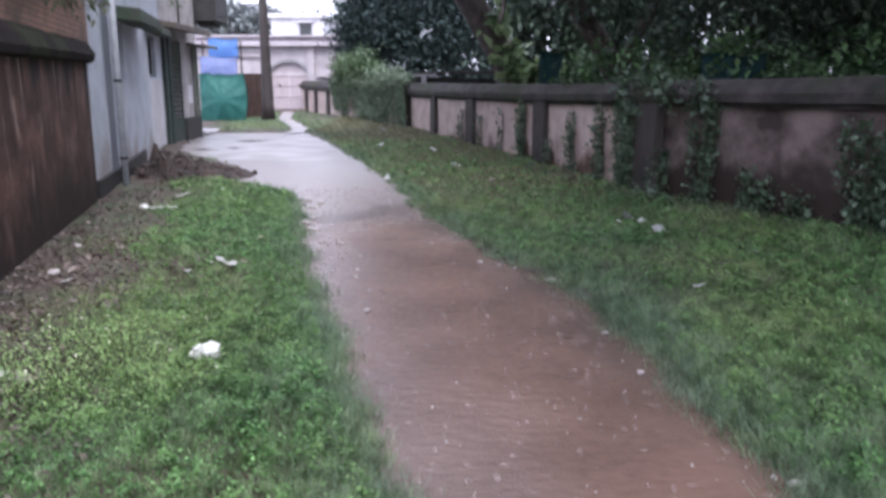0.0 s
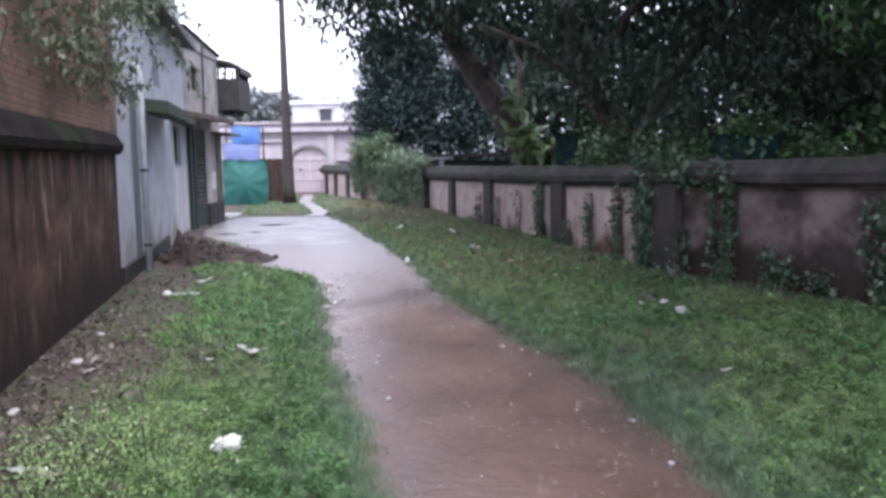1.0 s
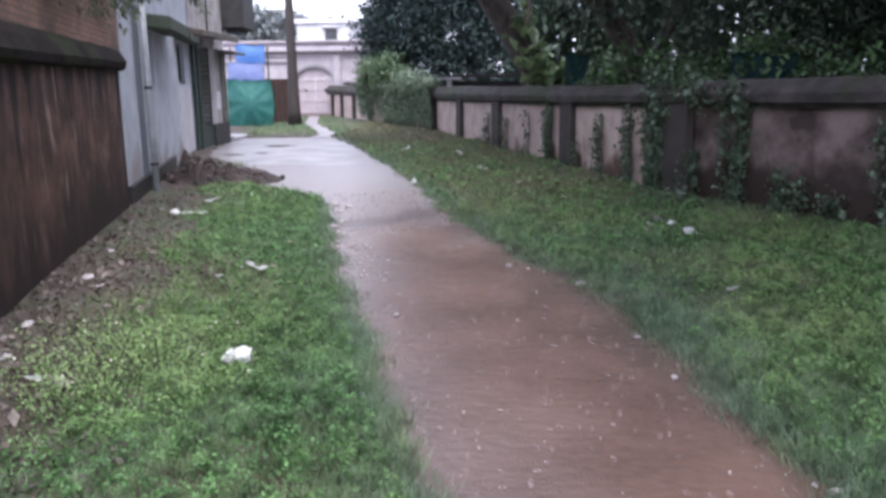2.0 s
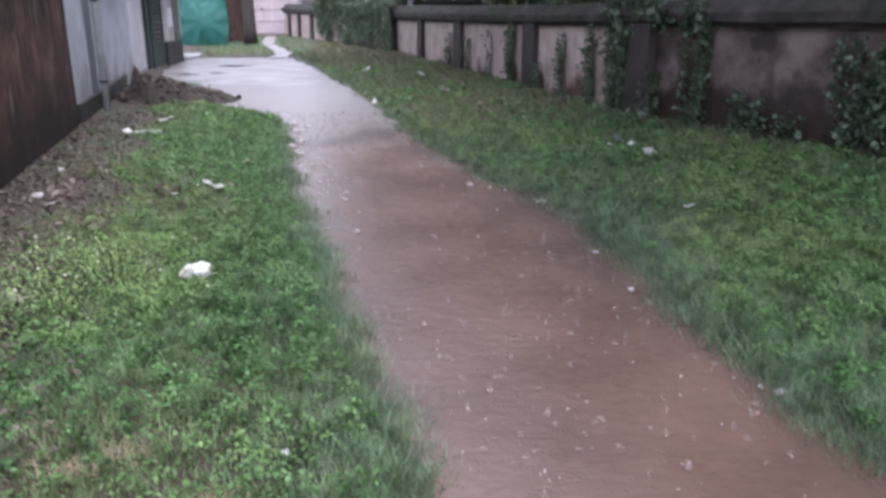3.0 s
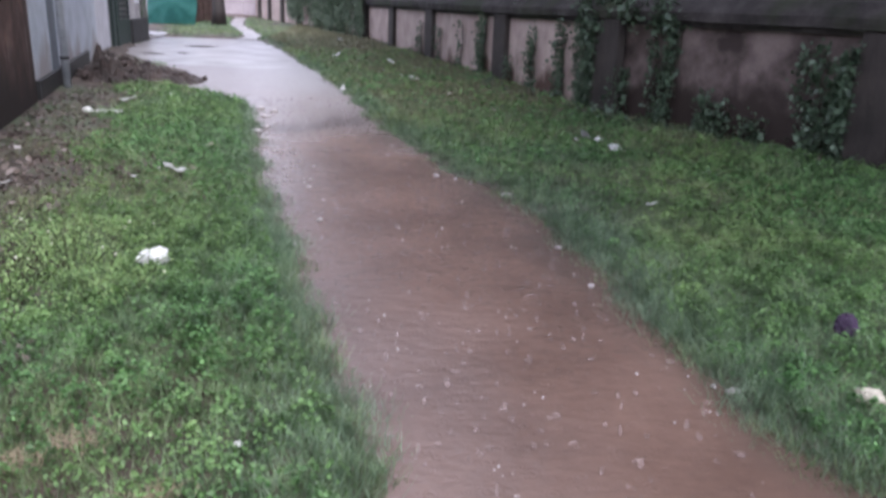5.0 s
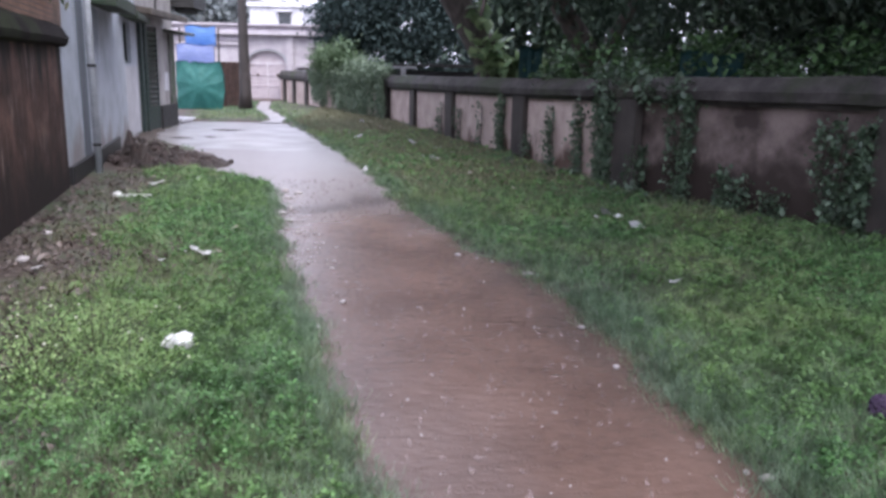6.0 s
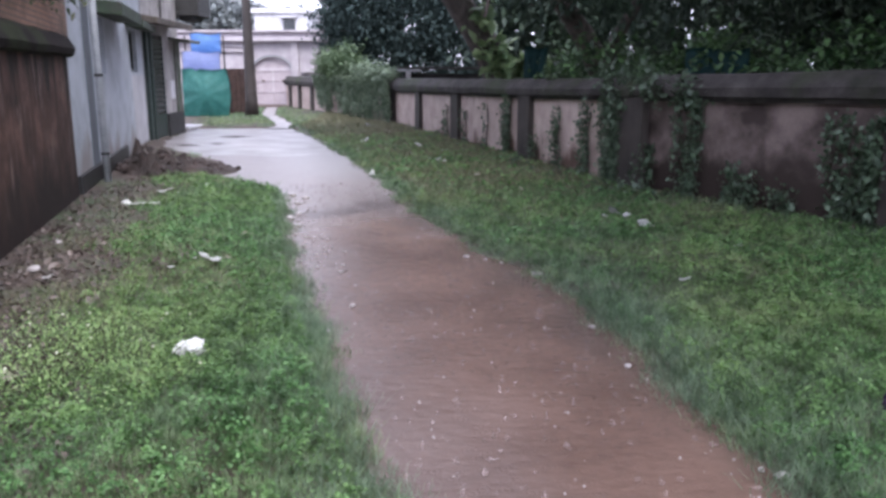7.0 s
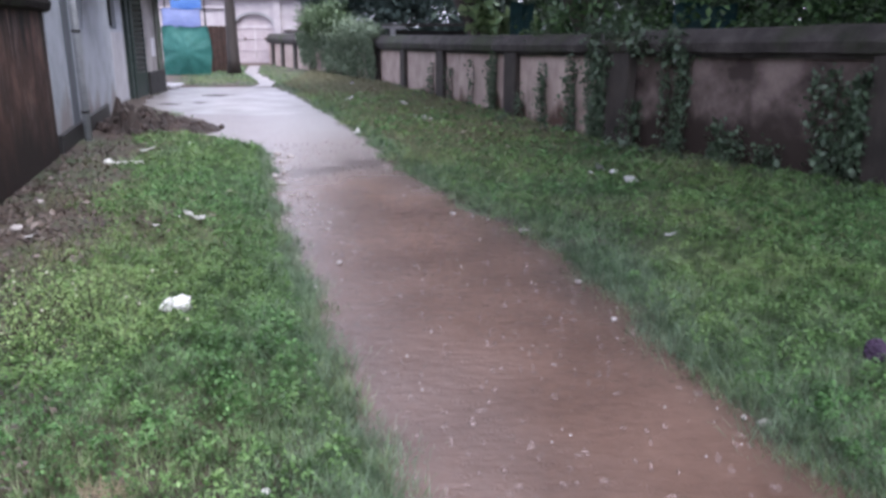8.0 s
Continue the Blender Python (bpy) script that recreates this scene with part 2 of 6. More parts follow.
M_ground = surface("damp_soil", (0.040, 0.028, 0.022), (0.095, 0.068, 0.055), 5, 0.75, 30, 1.0, stain=(0.05, 0.065, 0.032), stain_scale=0.8, stain_at=(0.48, 0.6))
M_water = water_material()
M_concrete = concrete_material()
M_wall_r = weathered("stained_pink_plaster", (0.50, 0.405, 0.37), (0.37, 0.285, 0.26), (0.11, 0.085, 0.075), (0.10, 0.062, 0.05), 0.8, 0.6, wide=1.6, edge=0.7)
# near run of the wall: stains, with the trees' shade painted into the plaster
M_wall_dark = weathered("stained_and_shaded_plaster", (0.21, 0.165, 0.155), (0.046, 0.034, 0.031), (0.018, 0.015, 0.014), (0.036, 0.026, 0.0225), 0.95, 0.95, edge=0.8)
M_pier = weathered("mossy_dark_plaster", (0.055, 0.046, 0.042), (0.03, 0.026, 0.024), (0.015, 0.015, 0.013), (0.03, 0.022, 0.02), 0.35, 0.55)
M_coping = surface("blackened_cement", (0.022, 0.0205, 0.02), (0.078, 0.070, 0.068), 4, 0.85, 25, 0.7, spec=0.2, stain=(0.03, 0.038, 0.02), stain_scale=1.1)
M_wall_l = brown_wall_material()
M_cop_l = surface("mossy_coping", (0.011, 0.0085, 0.008), (0.030, 0.023, 0.022), 3, 0.9, 22, 0.8, spec=0.15, stain=(0.03, 0.035, 0.02))
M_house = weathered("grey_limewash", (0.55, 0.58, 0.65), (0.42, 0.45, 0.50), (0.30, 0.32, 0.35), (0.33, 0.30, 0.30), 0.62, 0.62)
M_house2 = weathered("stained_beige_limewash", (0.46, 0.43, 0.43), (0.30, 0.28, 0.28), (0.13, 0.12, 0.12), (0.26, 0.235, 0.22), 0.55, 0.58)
M_plinth = surface("black_tar_paint", (0.012, 0.012, 0.013), (0.035, 0.033, 0.033), 5, 0.5)
M_pipe = surface("grey_plastic_pipe", (0.38, 0.40, 0.44), (0.50, 0.52, 0.56), 8, 0.4, 30, 0.1)
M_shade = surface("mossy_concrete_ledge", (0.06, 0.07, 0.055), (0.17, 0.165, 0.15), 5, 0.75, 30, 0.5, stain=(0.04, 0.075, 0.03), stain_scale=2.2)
M_moss = surface("green_mossy_cement", (0.018, 0.032, 0.02), (0.045, 0.07, 0.042), 6, 0.8, 30, 0.6, stain=(0.03, 0.03, 0.028), stain_scale=2.0)
M_rustledge = surface("brown_stained_cement", (0.05, 0.042, 0.036), (0.14, 0.115, 0.10), 5, 0.75, 30, 0.5)
M_strip = surface("grey_blue_plaster", (0.10, 0.115, 0.14), (0.19, 0.21, 0.24), 6, 0.7, 30, 0.3, stretch=(1, 1, 0.2))
M_green = surface("dark_green_paint", (0.010, 0.025, 0.022), (0.024, 0.046, 0.040), 9, 0.45, 30, 0.15)
M_dark = surface("sooty_dark_cement", (0.014, 0.014, 0.015), (0.042, 0.040, 0.042), 5, 0.7)
M_inside = surface("unlit_room_plaster", (0.05, 0.05, 0.05), (0.09, 0.09, 0.09), 4, 0.9)
M_glass = surface("dull_window_glass", (0.02, 0.025, 0.03), (0.04, 0.045, 0.05), 3, 0.12, 10, 0.02)
M_blue = surface("faded_blue_tarpaulin", (0.15, 0.32, 0.68), (0.22, 0.41, 0.78), 3, 0.5, 60, 0.15)
M_violet = surface("pale_violet_blue_sheet", (0.33, 0.40, 0.70), (0.41, 0.48, 0.79), 3, 0.55, 60, 0.15)
M_teal = surface("teal_green_net", (0.04, 0.20, 0.185), (0.08, 0.30, 0.275), 5, 0.6, 70, 0.3)
M_net = surface("dark_teal_net", (0.008, 0.045, 0.048), (0.022, 0.09, 0.098), 5, 0.7, 70, 0.3)
M_bark = surface("dark_wet_bark", (0.042, 0.034, 0.031), (0.15, 0.123, 0.113), 9, 0.7, 34, 1.0, stretch=(1, 1, 0.35))
M_pole = surface("weathered_brown_pole", (0.018, 0.014, 0.013), (0.045, 0.034, 0.033), 8, 0.65, 30, 0.6, stretch=(1, 1, 0.2))
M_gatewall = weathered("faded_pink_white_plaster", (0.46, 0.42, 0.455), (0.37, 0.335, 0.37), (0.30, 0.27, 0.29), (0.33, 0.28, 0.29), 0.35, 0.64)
M_gate = surface("faded_pink_gate_paint", (0.37, 0.315, 0.345), (0.46, 0.40, 0.43), 5, 0.55, 40, 0.2)
M_tin = surface("rusted_tin", (0.06, 0.035, 0.03), (0.14, 0.085, 0.07), 5, 0.6, 40, 0.3)
M_far = surface("far_whitewash", (0.52, 0.51, 0.55), (0.66, 0.65, 0.69), 0.6, 0.8, 3, 0.1)
M_fargrey = surface("far_grey_wall", (0.22, 0.22, 0.24), (0.36, 0.36, 0.39), 0.6, 0.8, 3, 0.1)
M_mound = surface("dug_earth", (0.011, 0.0075, 0.007), (0.052, 0.034, 0.031), 5, 0.75, 25, 0.9)
M_plastic = surface("dirty_white_plastic", (0.55, 0.55, 0.55), (0.82, 0.82, 0.82), 14, 0.4, 40, 0.3)
M_stone = surface("wet_stone", (0.32, 0.29, 0.29), (0.55, 0.51, 0.51), 20, 0.4, 60, 0.5)
M_purple = surface("dark_purple_cloth", (0.02, 0.01, 0.03), (0.06, 0.03, 0.075), 15, 0.8)
M_cream = surface("cream_paper", (0.36, 0.33, 0.27), (0.55, 0.51, 0.43), 15, 0.7)
M_straw = foliage("dead_straw", (0.20, 0.155, 0.105), (0.36, 0.30, 0.22), rough=0.8, translucent=0)
M_litter = foliage("rotting_leaves", (0.026, 0.02, 0.018), (0.155, 0.12, 0.108), rough=0.5, translucent=0)
M_dry = foliage("dull_olive_grass", (0.08, 0.082, 0.05), (0.24, 0.23, 0.15), None, 0.6, 0.6, 0.2, 0.2)
M_deadleaf = foliage("pale_dead_leaves", (0.08, 0.062, 0.055), (0.25, 0.205, 0.19), rough=0.5, translucent=0)
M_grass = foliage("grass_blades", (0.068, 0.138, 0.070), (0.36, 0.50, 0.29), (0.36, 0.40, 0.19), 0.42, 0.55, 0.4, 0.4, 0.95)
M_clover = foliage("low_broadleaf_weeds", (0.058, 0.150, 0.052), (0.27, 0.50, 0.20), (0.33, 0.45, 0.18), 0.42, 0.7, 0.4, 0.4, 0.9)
M_fringe = foliage("pale_wet_grass", (0.13, 0.21, 0.135), (0.35, 0.45, 0.325), None, 0.45, 0.6, 0.45, 0.3, 0.6)
M_yellow = foliage("yellow_green_weed", (0.16, 0.29, 0.105), (0.34, 0.48, 0.20), None, 0.5, 0.6, 0.2)
M_leaf = foliage("dark_tree_leaves", (0.016, 0.030, 0.022), (0.062, 0.095, 0.064), (0.035, 0.05, 0.044), 0.55, 0.5, 0.1, 0.2)
M_leaf2 = foliage("bluish_tree_leaves", (0.028, 0.045, 0.045), (0.066, 0.093, 0.092), None, 0.75, 0.5, 0.08, 0.1)
# far leaves paled towards grey: rain haze put into the base colour
M_hazed = foliage("haze_tinted_far_leaves", (0.13, 0.15, 0.155), (0.24, 0.26, 0.265), None, 0.9, 0.5, 0.1, 0.05)
M_under = foliage("undergrowth_leaves", (0.03, 0.07, 0.03), (0.10, 0.185, 0.07), (0.035, 0.065, 0.035), 0.45, 0.7, 0.15)
M_bush = foliage("fresh_bush_leaves", (0.04, 0.07, 0.035), (0.11, 0.165, 0.085), (0.11, 0.165, 0.085), 0.45, 0.9, 0.2)
M_vine = foliage("ivy_leaves", (0.03, 0.055, 0.035), (0.11, 0.165, 0.105), (0.05, 0.075, 0.045), 0.45, 1.2, 0.12)
M_creeper = foliage("pale_creeper_leaves", (0.06, 0.095, 0.06), (0.21, 0.27, 0.185), None, 0.5, 0.9, 0.15)
M_rootleaf = foliage("hazy_olive_leaves", (0.055, 0.085, 0.05), (0.15, 0.19, 0.12), (0.14, 0.12, 0.085), 0.6, 1.4, 0.2)
M_vinelight = foliage("broad_vine_leaves", (0.12, 0.20, 0.10), (0.36, 0.46, 0.25), None, 0.4, 0.9, 0.2)
M_stem = surface("thin_woody_stems", (0.03, 0.025, 0.018), (0.07, 0.055, 0.04), 12, 0.8)
M_flower = surface("small_pale_flowers", (0.6, 0.62, 0.45), (0.8, 0.8, 0.7), 20, 0.6)
M_drop, dn_, dl_, db_ = nodes_of("splash_water")
db_.inputs["Base Color"].default_value = (0.72, 0.66, 0.66, 1)
db_.inputs["Roughness"].default_value = 0.12
db_.inputs["Transmission Weight"].default_value = 0.35
db_.inputs["Alpha"].default_value = 0.75
M_crown, dn_, dl_, db_ = nodes_of("splash_crown_water")
db_.inputs["Base Color"].default_value = (0.52, 0.42, 0.42, 1)
db_.inputs["Roughness"].default_value = 0.3
db_.inputs["Alpha"].default_value = 0.18


# ---- builders ----
def raw(name, verts, faces, material, parent=None, label="", smooth=False):
    me = bpy.data.meshes.new(name)
    me.from_pydata([tuple(map(float, v)) for v in verts], [], [tuple(map(int, f)) for f in faces])
    me.update()
    if smooth:
        me.polygons.foreach_set("use_smooth", [True] * len(me.polygons))
    me.materials.append(material)
    ob = new(name, me)
    if parent:
        ob.parent = parent
    if label:
        ob["label"] = label
    return ob


def part(name, bm, material, parent=None, label="", smooth=False):
    me = bpy.data.meshes.new(name)
    bmesh.ops.recalc_face_normals(bm, faces=bm.faces)
    bm.to_mesh(me)
    bm.free()
    if smooth:
        me.polygons.foreach_set("use_smooth", [True] * len(me.polygons))
    me.materials.append(material)
    ob = new(name, me)
    if parent:
        ob.parent = parent
    if label:
        ob["label"] = label
    return ob


def thing(name, label, category, m=None, group="", kind=""):
    ob = new(name)
    ob.empty_display_size = 0.2
    if m is not None:
        ob.matrix_world = m
    return tagged(ob, label, category, group, kind)


def box(lo, hi, bevel=0.0, bm=None, wobble=0.0):
    bm = bm or bmesh.new()
    c = [(a + b) / 2 for a, b in zip(lo, hi)]
    s = [b - a for a, b in zip(lo, hi)]
    made = bmesh.ops.create_cube(bm, size=1, matrix=Matrix.Translation(c) @ Matrix.Diagonal((*s, 1)))
    if wobble:
        for v in made["verts"]:
            v.co += Vector([random.uniform(-wobble, wobble) for _ in range(3)])
    if bevel:
        edges = list({e for v in made["verts"] for e in v.link_edges})
        bmesh.ops.bevel(bm, geom=edges, offset=bevel, segments=2, affect="EDGES", profile=0.6)
    return bm


def sweep(rail, profile, lift=None, jag=0.0):
    """A closed profile (out, up) carried along a ground rail of (x, y); lift: height scale and offset for each rail point."""
    pts = [Vector(p) for p in rail]
    verts, faces = [], []
    k = len(profile)
    for i, p in enumerate(pts):
        d = (pts[min(i + 1, len(pts) - 1)] - pts[max(i - 1, 0)]).normalized()
        side = Vector((d.y, -d.x))
        sc, off = lift[i] if lift else (1, 0)
        for u, z in profile:
            j = random.uniform(-jag, jag)
            q = p + side * (u + j)
            verts.append((q.x, q.y, z * sc + off + random.uniform(-jag, jag)))
    for i in range(len(pts) - 1):
        for j in range(k):
            faces.append((i * k + j, i * k + (j + 1) % k, (i + 1) * k + (j + 1) % k, (i + 1) * k + j))
    faces.append(tuple(range(k - 1, -1, -1)))
    faces.append(tuple((len(pts) - 1) * k + j for j in range(k)))
    return verts, faces


def line(a, b, step):
    n = max(2, int(math.dist(a, b) / step) + 1)
    return [tuple(np.array(a) + (np.array(b) - np.array(a)) * t) for t in np.linspace(0, 1, n)]


def holed_wall(u0, u1, z0, z1, holes, back, front=0.0):
    """A wall in the local y-z plane from x=back to x=front, with openings (u0, u1, z0, z1) that go through."""
    us = sorted({u0, u1, *[h[0] for h in holes], *[h[1] for h in holes], *np.arange(u0 + 1, u1, 1.0).tolist()})
    zs = sorted({z0, z1, *[h[2] for h in holes], *[h[3] for h in holes]})

    def solid(i, j):
        if not (0 <= i < len(us) - 1 and 0 <= j < len(zs) - 1):
            return False
        u, z = (us[i] + us[i + 1]) / 2, (zs[j] + zs[j + 1]) / 2
        return not any(a < u < b and c < z < d for a, b, c, d in holes)

    bm = bmesh.new()
    cache = {}

    def v(x, i, j):
        if (x, i, j) not in cache:
            cache[(x, i, j)] = bm.verts.new((x, us[i], zs[j]))
        return cache[(x, i, j)]

    for i in range(len(us) - 1):
        for j in range(len(zs) - 1):
            if not solid(i, j):
                continue
            for x in (front, back):
                bm.faces.new((v(x, i, j), v(x, i + 1, j), v(x, i + 1, j + 1), v(x, i, j + 1)))
            for di, dj, a, b in ((-1, 0, (0, 0), (0, 1)), (1, 0, (1, 0), (1, 1)), (0, -1, (0, 0), (1, 0)), (0, 1, (0, 1), (1, 1))):
                if not solid(i + di, j + dj):
                    bm.faces.new((v(front, i + a[0], j + a[1]), v(front, i + b[0], j + b[1]), v(back, i + b[0], j + b[1]), v(back, i + a[0], j + a[1])))
    return bm


def tube(points, radii, sides=8, bm=None, lumpy=0.0):
    bm = bm or bmesh.new()
    rings = []
    pts = [Vector(p) for p in points]
    for i, (p, r) in enumerate(zip(pts, radii)):
        d = (pts[min(i + 1, len(pts) - 1)] - pts[max(i - 1, 0)]).normalized()
        a = d.orthogonal().normalized() if i == 0 else (a - d * a.dot(d)).normalized()
        b = d.cross(a)
        rings.append([bm.verts.new(p + (a * math.cos(q) + b * math.sin(q)) * r * (1 + random.uniform(-lumpy, lumpy))) for q in np.linspace(0, math.tau, sides, endpoint=False)])
    for r0, r1 in zip(rings, rings[1:]):
        for j in range(sides):
            bm.faces.new((r0[j], r0[(j + 1) % sides], r1[(j + 1) % sides], r1[j]))
    bm.faces.new(rings[0][::-1])
    bm.faces.new(rings[-1])
    return bm


def arc_points(a, b, sag, n, jit=0.0):
    a, b = Vector(a), Vector(b)
    return [a.lerp(b, t) + Vector((random.uniform(-jit, jit), random.uniform(-jit, jit), -sag * 4 * t * (1 - t))) for t in np.linspace(0, 1, n)]


def leaf_arrays(centres, size, rng, droop=0.35, slim=0.45, fold=0.12, spread=0.35):
    """Folded diamond leaves at the centres: each six corners, four triangles."""
    n = len(centres)
    ang = rng.uniform(0, math.tau, n)
    pitch = rng.normal(-droop, 0.5, n)
    d = np.stack([np.cos(ang) * np.cos(pitch), np.sin(ang) * np.cos(pitch), np.sin(pitch)], 1)
    s = np.cross(d, rng.normal(0, spread, (n, 3)) + np.array([0, 0, 1.0]))
    s /= np.linalg.norm(s, axis=1)[:, None] + 1e-9
    up = np.cross(s, d)
    L = (size * rng.uniform(0.6, 1.3, n))[:, None]
    c = np.asarray(centres)
    base, tip = c - d * L * 0.5, c + d * L * 0.5
    wide = c - d * L * 0.05
    v = np.stack([base, wide + s * L * slim * 0.5 + up * L * fold, tip, wide - s * L * slim * 0.5 + up * L * fold], 1)
    return v.reshape(-1, 3), n


def leaf_mesh(name, verts, n, material, parent=None, label=""):
    me = bpy.data.meshes.new(name)
    me.vertices.add(len(verts))
    me.vertices.foreach_set("co", np.asarray(verts, dtype=np.float32).ravel())
    idx = np.arange(n)[:, None] * 4
    tri = np.concatenate([idx + np.array([0, 1, 2]), idx + np.array([0, 2, 3])], 1).ravel()
    me.loops.add(len(tri))
    me.loops.foreach_set("vertex_index", tri.astype(np.int32))
    me.polygons.add(2 * n)
    me.polygons.foreach_set("loop_start", np.arange(0, len(tri), 3, dtype=np.int32))
    me.update(calc_edges=True)
    me.validate()
    me.materials.append(material)
    ob = new(name, me)
    if parent:
        ob.parent = parent
    if label:
        ob["label"] = label
    return ob


def clump_cloud(rng, blobs, clumps, per, spread):
    """Leaf centres in clumps near the skin of ellipsoids (x, y, z, rx, ry, rz)."""
    out = []
    vol = np.array([b[3] * b[4] * b[5] for b in blobs]) ** 0.7
    for b, w in zip(blobs, vol / vol.sum()):
        k = max(3, int(clumps * w))
        d = rng.normal(size=(k, 3))
        d /= np.linalg.norm(d, axis=1)[:, None]
        r = rng.uniform(0.25, 1.0, k) ** 0.45
        c = np.array(b[:3]) + d * r[:, None] * np.array(b[3:])
        pts = np.repeat(c, per, 0) + rng.normal(size=(k * per, 3)) * spread
        out.append(pts)
    return np.concatenate(out)


# ---- plan: the lane's edges, walls ----
LANE_Y = [-12, 1.48, 2.27, 2.66, 3.32, 4.16, 5.07, 6.89, 8.86, 9.76, 10.45, 11.2, 11.6, 13.4, 16.1, 17.2, 19.0, 21.3, 21.8]
LANE_L = [0.3, 0.05, -0.07, -0.23, -0.42, -0.61, -0.86, -1.32, -1.72, -1.95, -2.39, -3.21, -3.4, -3.7, -5.62, -6.05, -6.4, -6.75, -6.6]
LANE_RY = [-12, 1.5, 2.0, 2.45, 2.84, 3.42, 3.8, 4.7, 5.65, 6.32, 7.37, 8.58, 11.38, 14.7, 18.8, 21.8]
LANE_R = [2.3, 1.62, 1.46, 1.39, 1.29, 1.24, 1.2, 1.07, 0.82, 0.46, 0.18, -0.24, -0.82, -1.72, -2.94, -4.0]
WALL_L = [(-0.9, -12.0), (-1.0, -2.8), (-3.39, 5.31), (-4.37, 9.24)]
WALL_R = [(-6.6, 35.4), (-4.0, 28.9), (-1.05, 22.1), (2.6, 9.3), (4.4, 6.5), (8.2, 0.6), (9.0, -12.0)]


def lane_left(y):
    return np.interp(y, LANE_Y, LANE_L)


def lane_right(y):
    return np.interp(y, LANE_RY, LANE_R)


def wall_left_x(y):
    return np.interp(y, [p[1] for p in WALL_L], [p[0] for p in WALL_L])


def wall_right_x(y):
    return np.interp(y, [p[1] for p in WALL_R][::-1], [p[0] for p in WALL_R][::-1])


def fork_d(x, y):
    """Distance from the narrow path that goes on to the gate."""
    fx = np.interp(y, [21.5, 22.8, 25.0, 28.4, 35.0], [-4.3, -4.35, -4.95, -6.0, -7.2])
    return np.where((y > 21.0) & (y < 35.2), np.abs(x - fx), 9.0)


def ripple(x, y):
    return 0.5 * np.sin(1.7 * x + 0.9 * y) * np.sin(1.1 * y - 0.6 * x) + 0.3 * np.sin(4.1 * x + 1.3) * np.sin(3.7 * y)


def ground_z(x, y):
    inside = np.where((y > -12) & (y < 21.8), np.minimum(x - lane_left(y), lane_right(y) - x), -1.0)
    inside = inside + 0.05 * np.sin(6.1 * y + 2 * x) + 0.03 * np.sin(15.7 * y)
    out = np.clip(-inside, 0, 3)
    z = -0.05 + 0.085 * np.clip((0.19 - inside) / 0.4, 0, 1) + 0.014 * ripple(x, y) * np.clip(out / 0.5, 0, 1)
    bank = np.clip(1.0 - (wall_right_x(y) - x) / 1.4, 0, 1) * np.where((y < 30) & (y > -3), 1, 0)
    z = z + 0.07 * bank
    return np.where(fork_d(x, y) < 0.3, -0.02, z)


def axis(lo, hi, fine_lo, fine_hi, step):
    a = np.arange(fine_lo, fine_hi + 1e-6, step)
    left = fine_lo - np.geomspace(0.6, fine_lo - lo, 16)[::-1]
    right = fine_hi + np.geomspace(0.6, hi - fine_hi, 16)
    return np.concatenate([left, a, right])


gx, gy = axis(-900, 900, -9.0, 7.0, 0.1), axis(-600, 1500, -12.0, 32.0, 0.12)
X, Y = np.meshgrid(gx, gy)
Z = ground_z(X, Y)
nx, ny = len(gx), len(gy)
gi = (np.arange(ny - 1)[:, None] * nx + np.arange(nx - 1)).ravel()
ground = raw("ground", np.stack([X.ravel(), Y.ravel(), Z.ravel()], 1), np.stack([gi, gi + 1, gi + nx + 1, gi + nx], 1), M_ground, smooth=True)
tagged(ground, "dark damp soil with thin turf beside the lane", "ground", kind="structure")

# concrete lane with its apron by the house, and the narrow path on to the gate
rows = np.arange(-11.9, 21.8, 0.18)
v, f = [], []
W = 12
for i, y in enumerate(rows):
    a, b = float(lane_left(y)) - 0.2, float(lane_right(y)) + 0.2
    a += 0.06 * math.sin(5.1 * y) + random.uniform(-0.04, 0.04)
    b += 0.05 * math.sin(4.3 * y + 1) + random.uniform(-0.04, 0.04)
    for k in range(W):
        x = a + (b - a) * (k - 1) / (W - 3) if 0 < k < W - 1 else (a - 0.02 if k == 0 else b + 0.02)
        edge = 0.06 if k in (0, W - 1) else 0.0
        v.append((x, y, -0.014 - edge + 0.003 * math.sin(2.3 * x + y) * math.sin(1.3 * y)))
for i in range(len(rows) - 1):
    for k in range(W - 1):
        q = i * W + k
        f.append((q, q + 1, q + W + 1, q + W))
road = raw("road", v, f, M_concrete)
tagged(road, "wet grey concrete lane, shining under the rain", "road", kind="structure")
v, f = [], []
fy = np.arange(21.4, 35.2, 0.4)
for i, y in enumerate(fy):
    c = float(np.interp(y, [21.5, 22.8, 25.0, 28.4, 35.0], [-4.3, -4.35, -4.95, -6.0, -7.2]))
    wdt = 0.24 + 0.05 * math.sin(3 * y)
    v += [(c - wdt, y, 0.012), (c + wdt, y, 0.012)]
f = [(2 * i, 2 * i + 1, 2 * i + 3, 2 * i + 2) for i in range(len(fy) - 1)]
tagged(raw("pavement", v, f, M_concrete, smooth=True), "narrow wet footpath leading to the gate", "path", kind="structure")

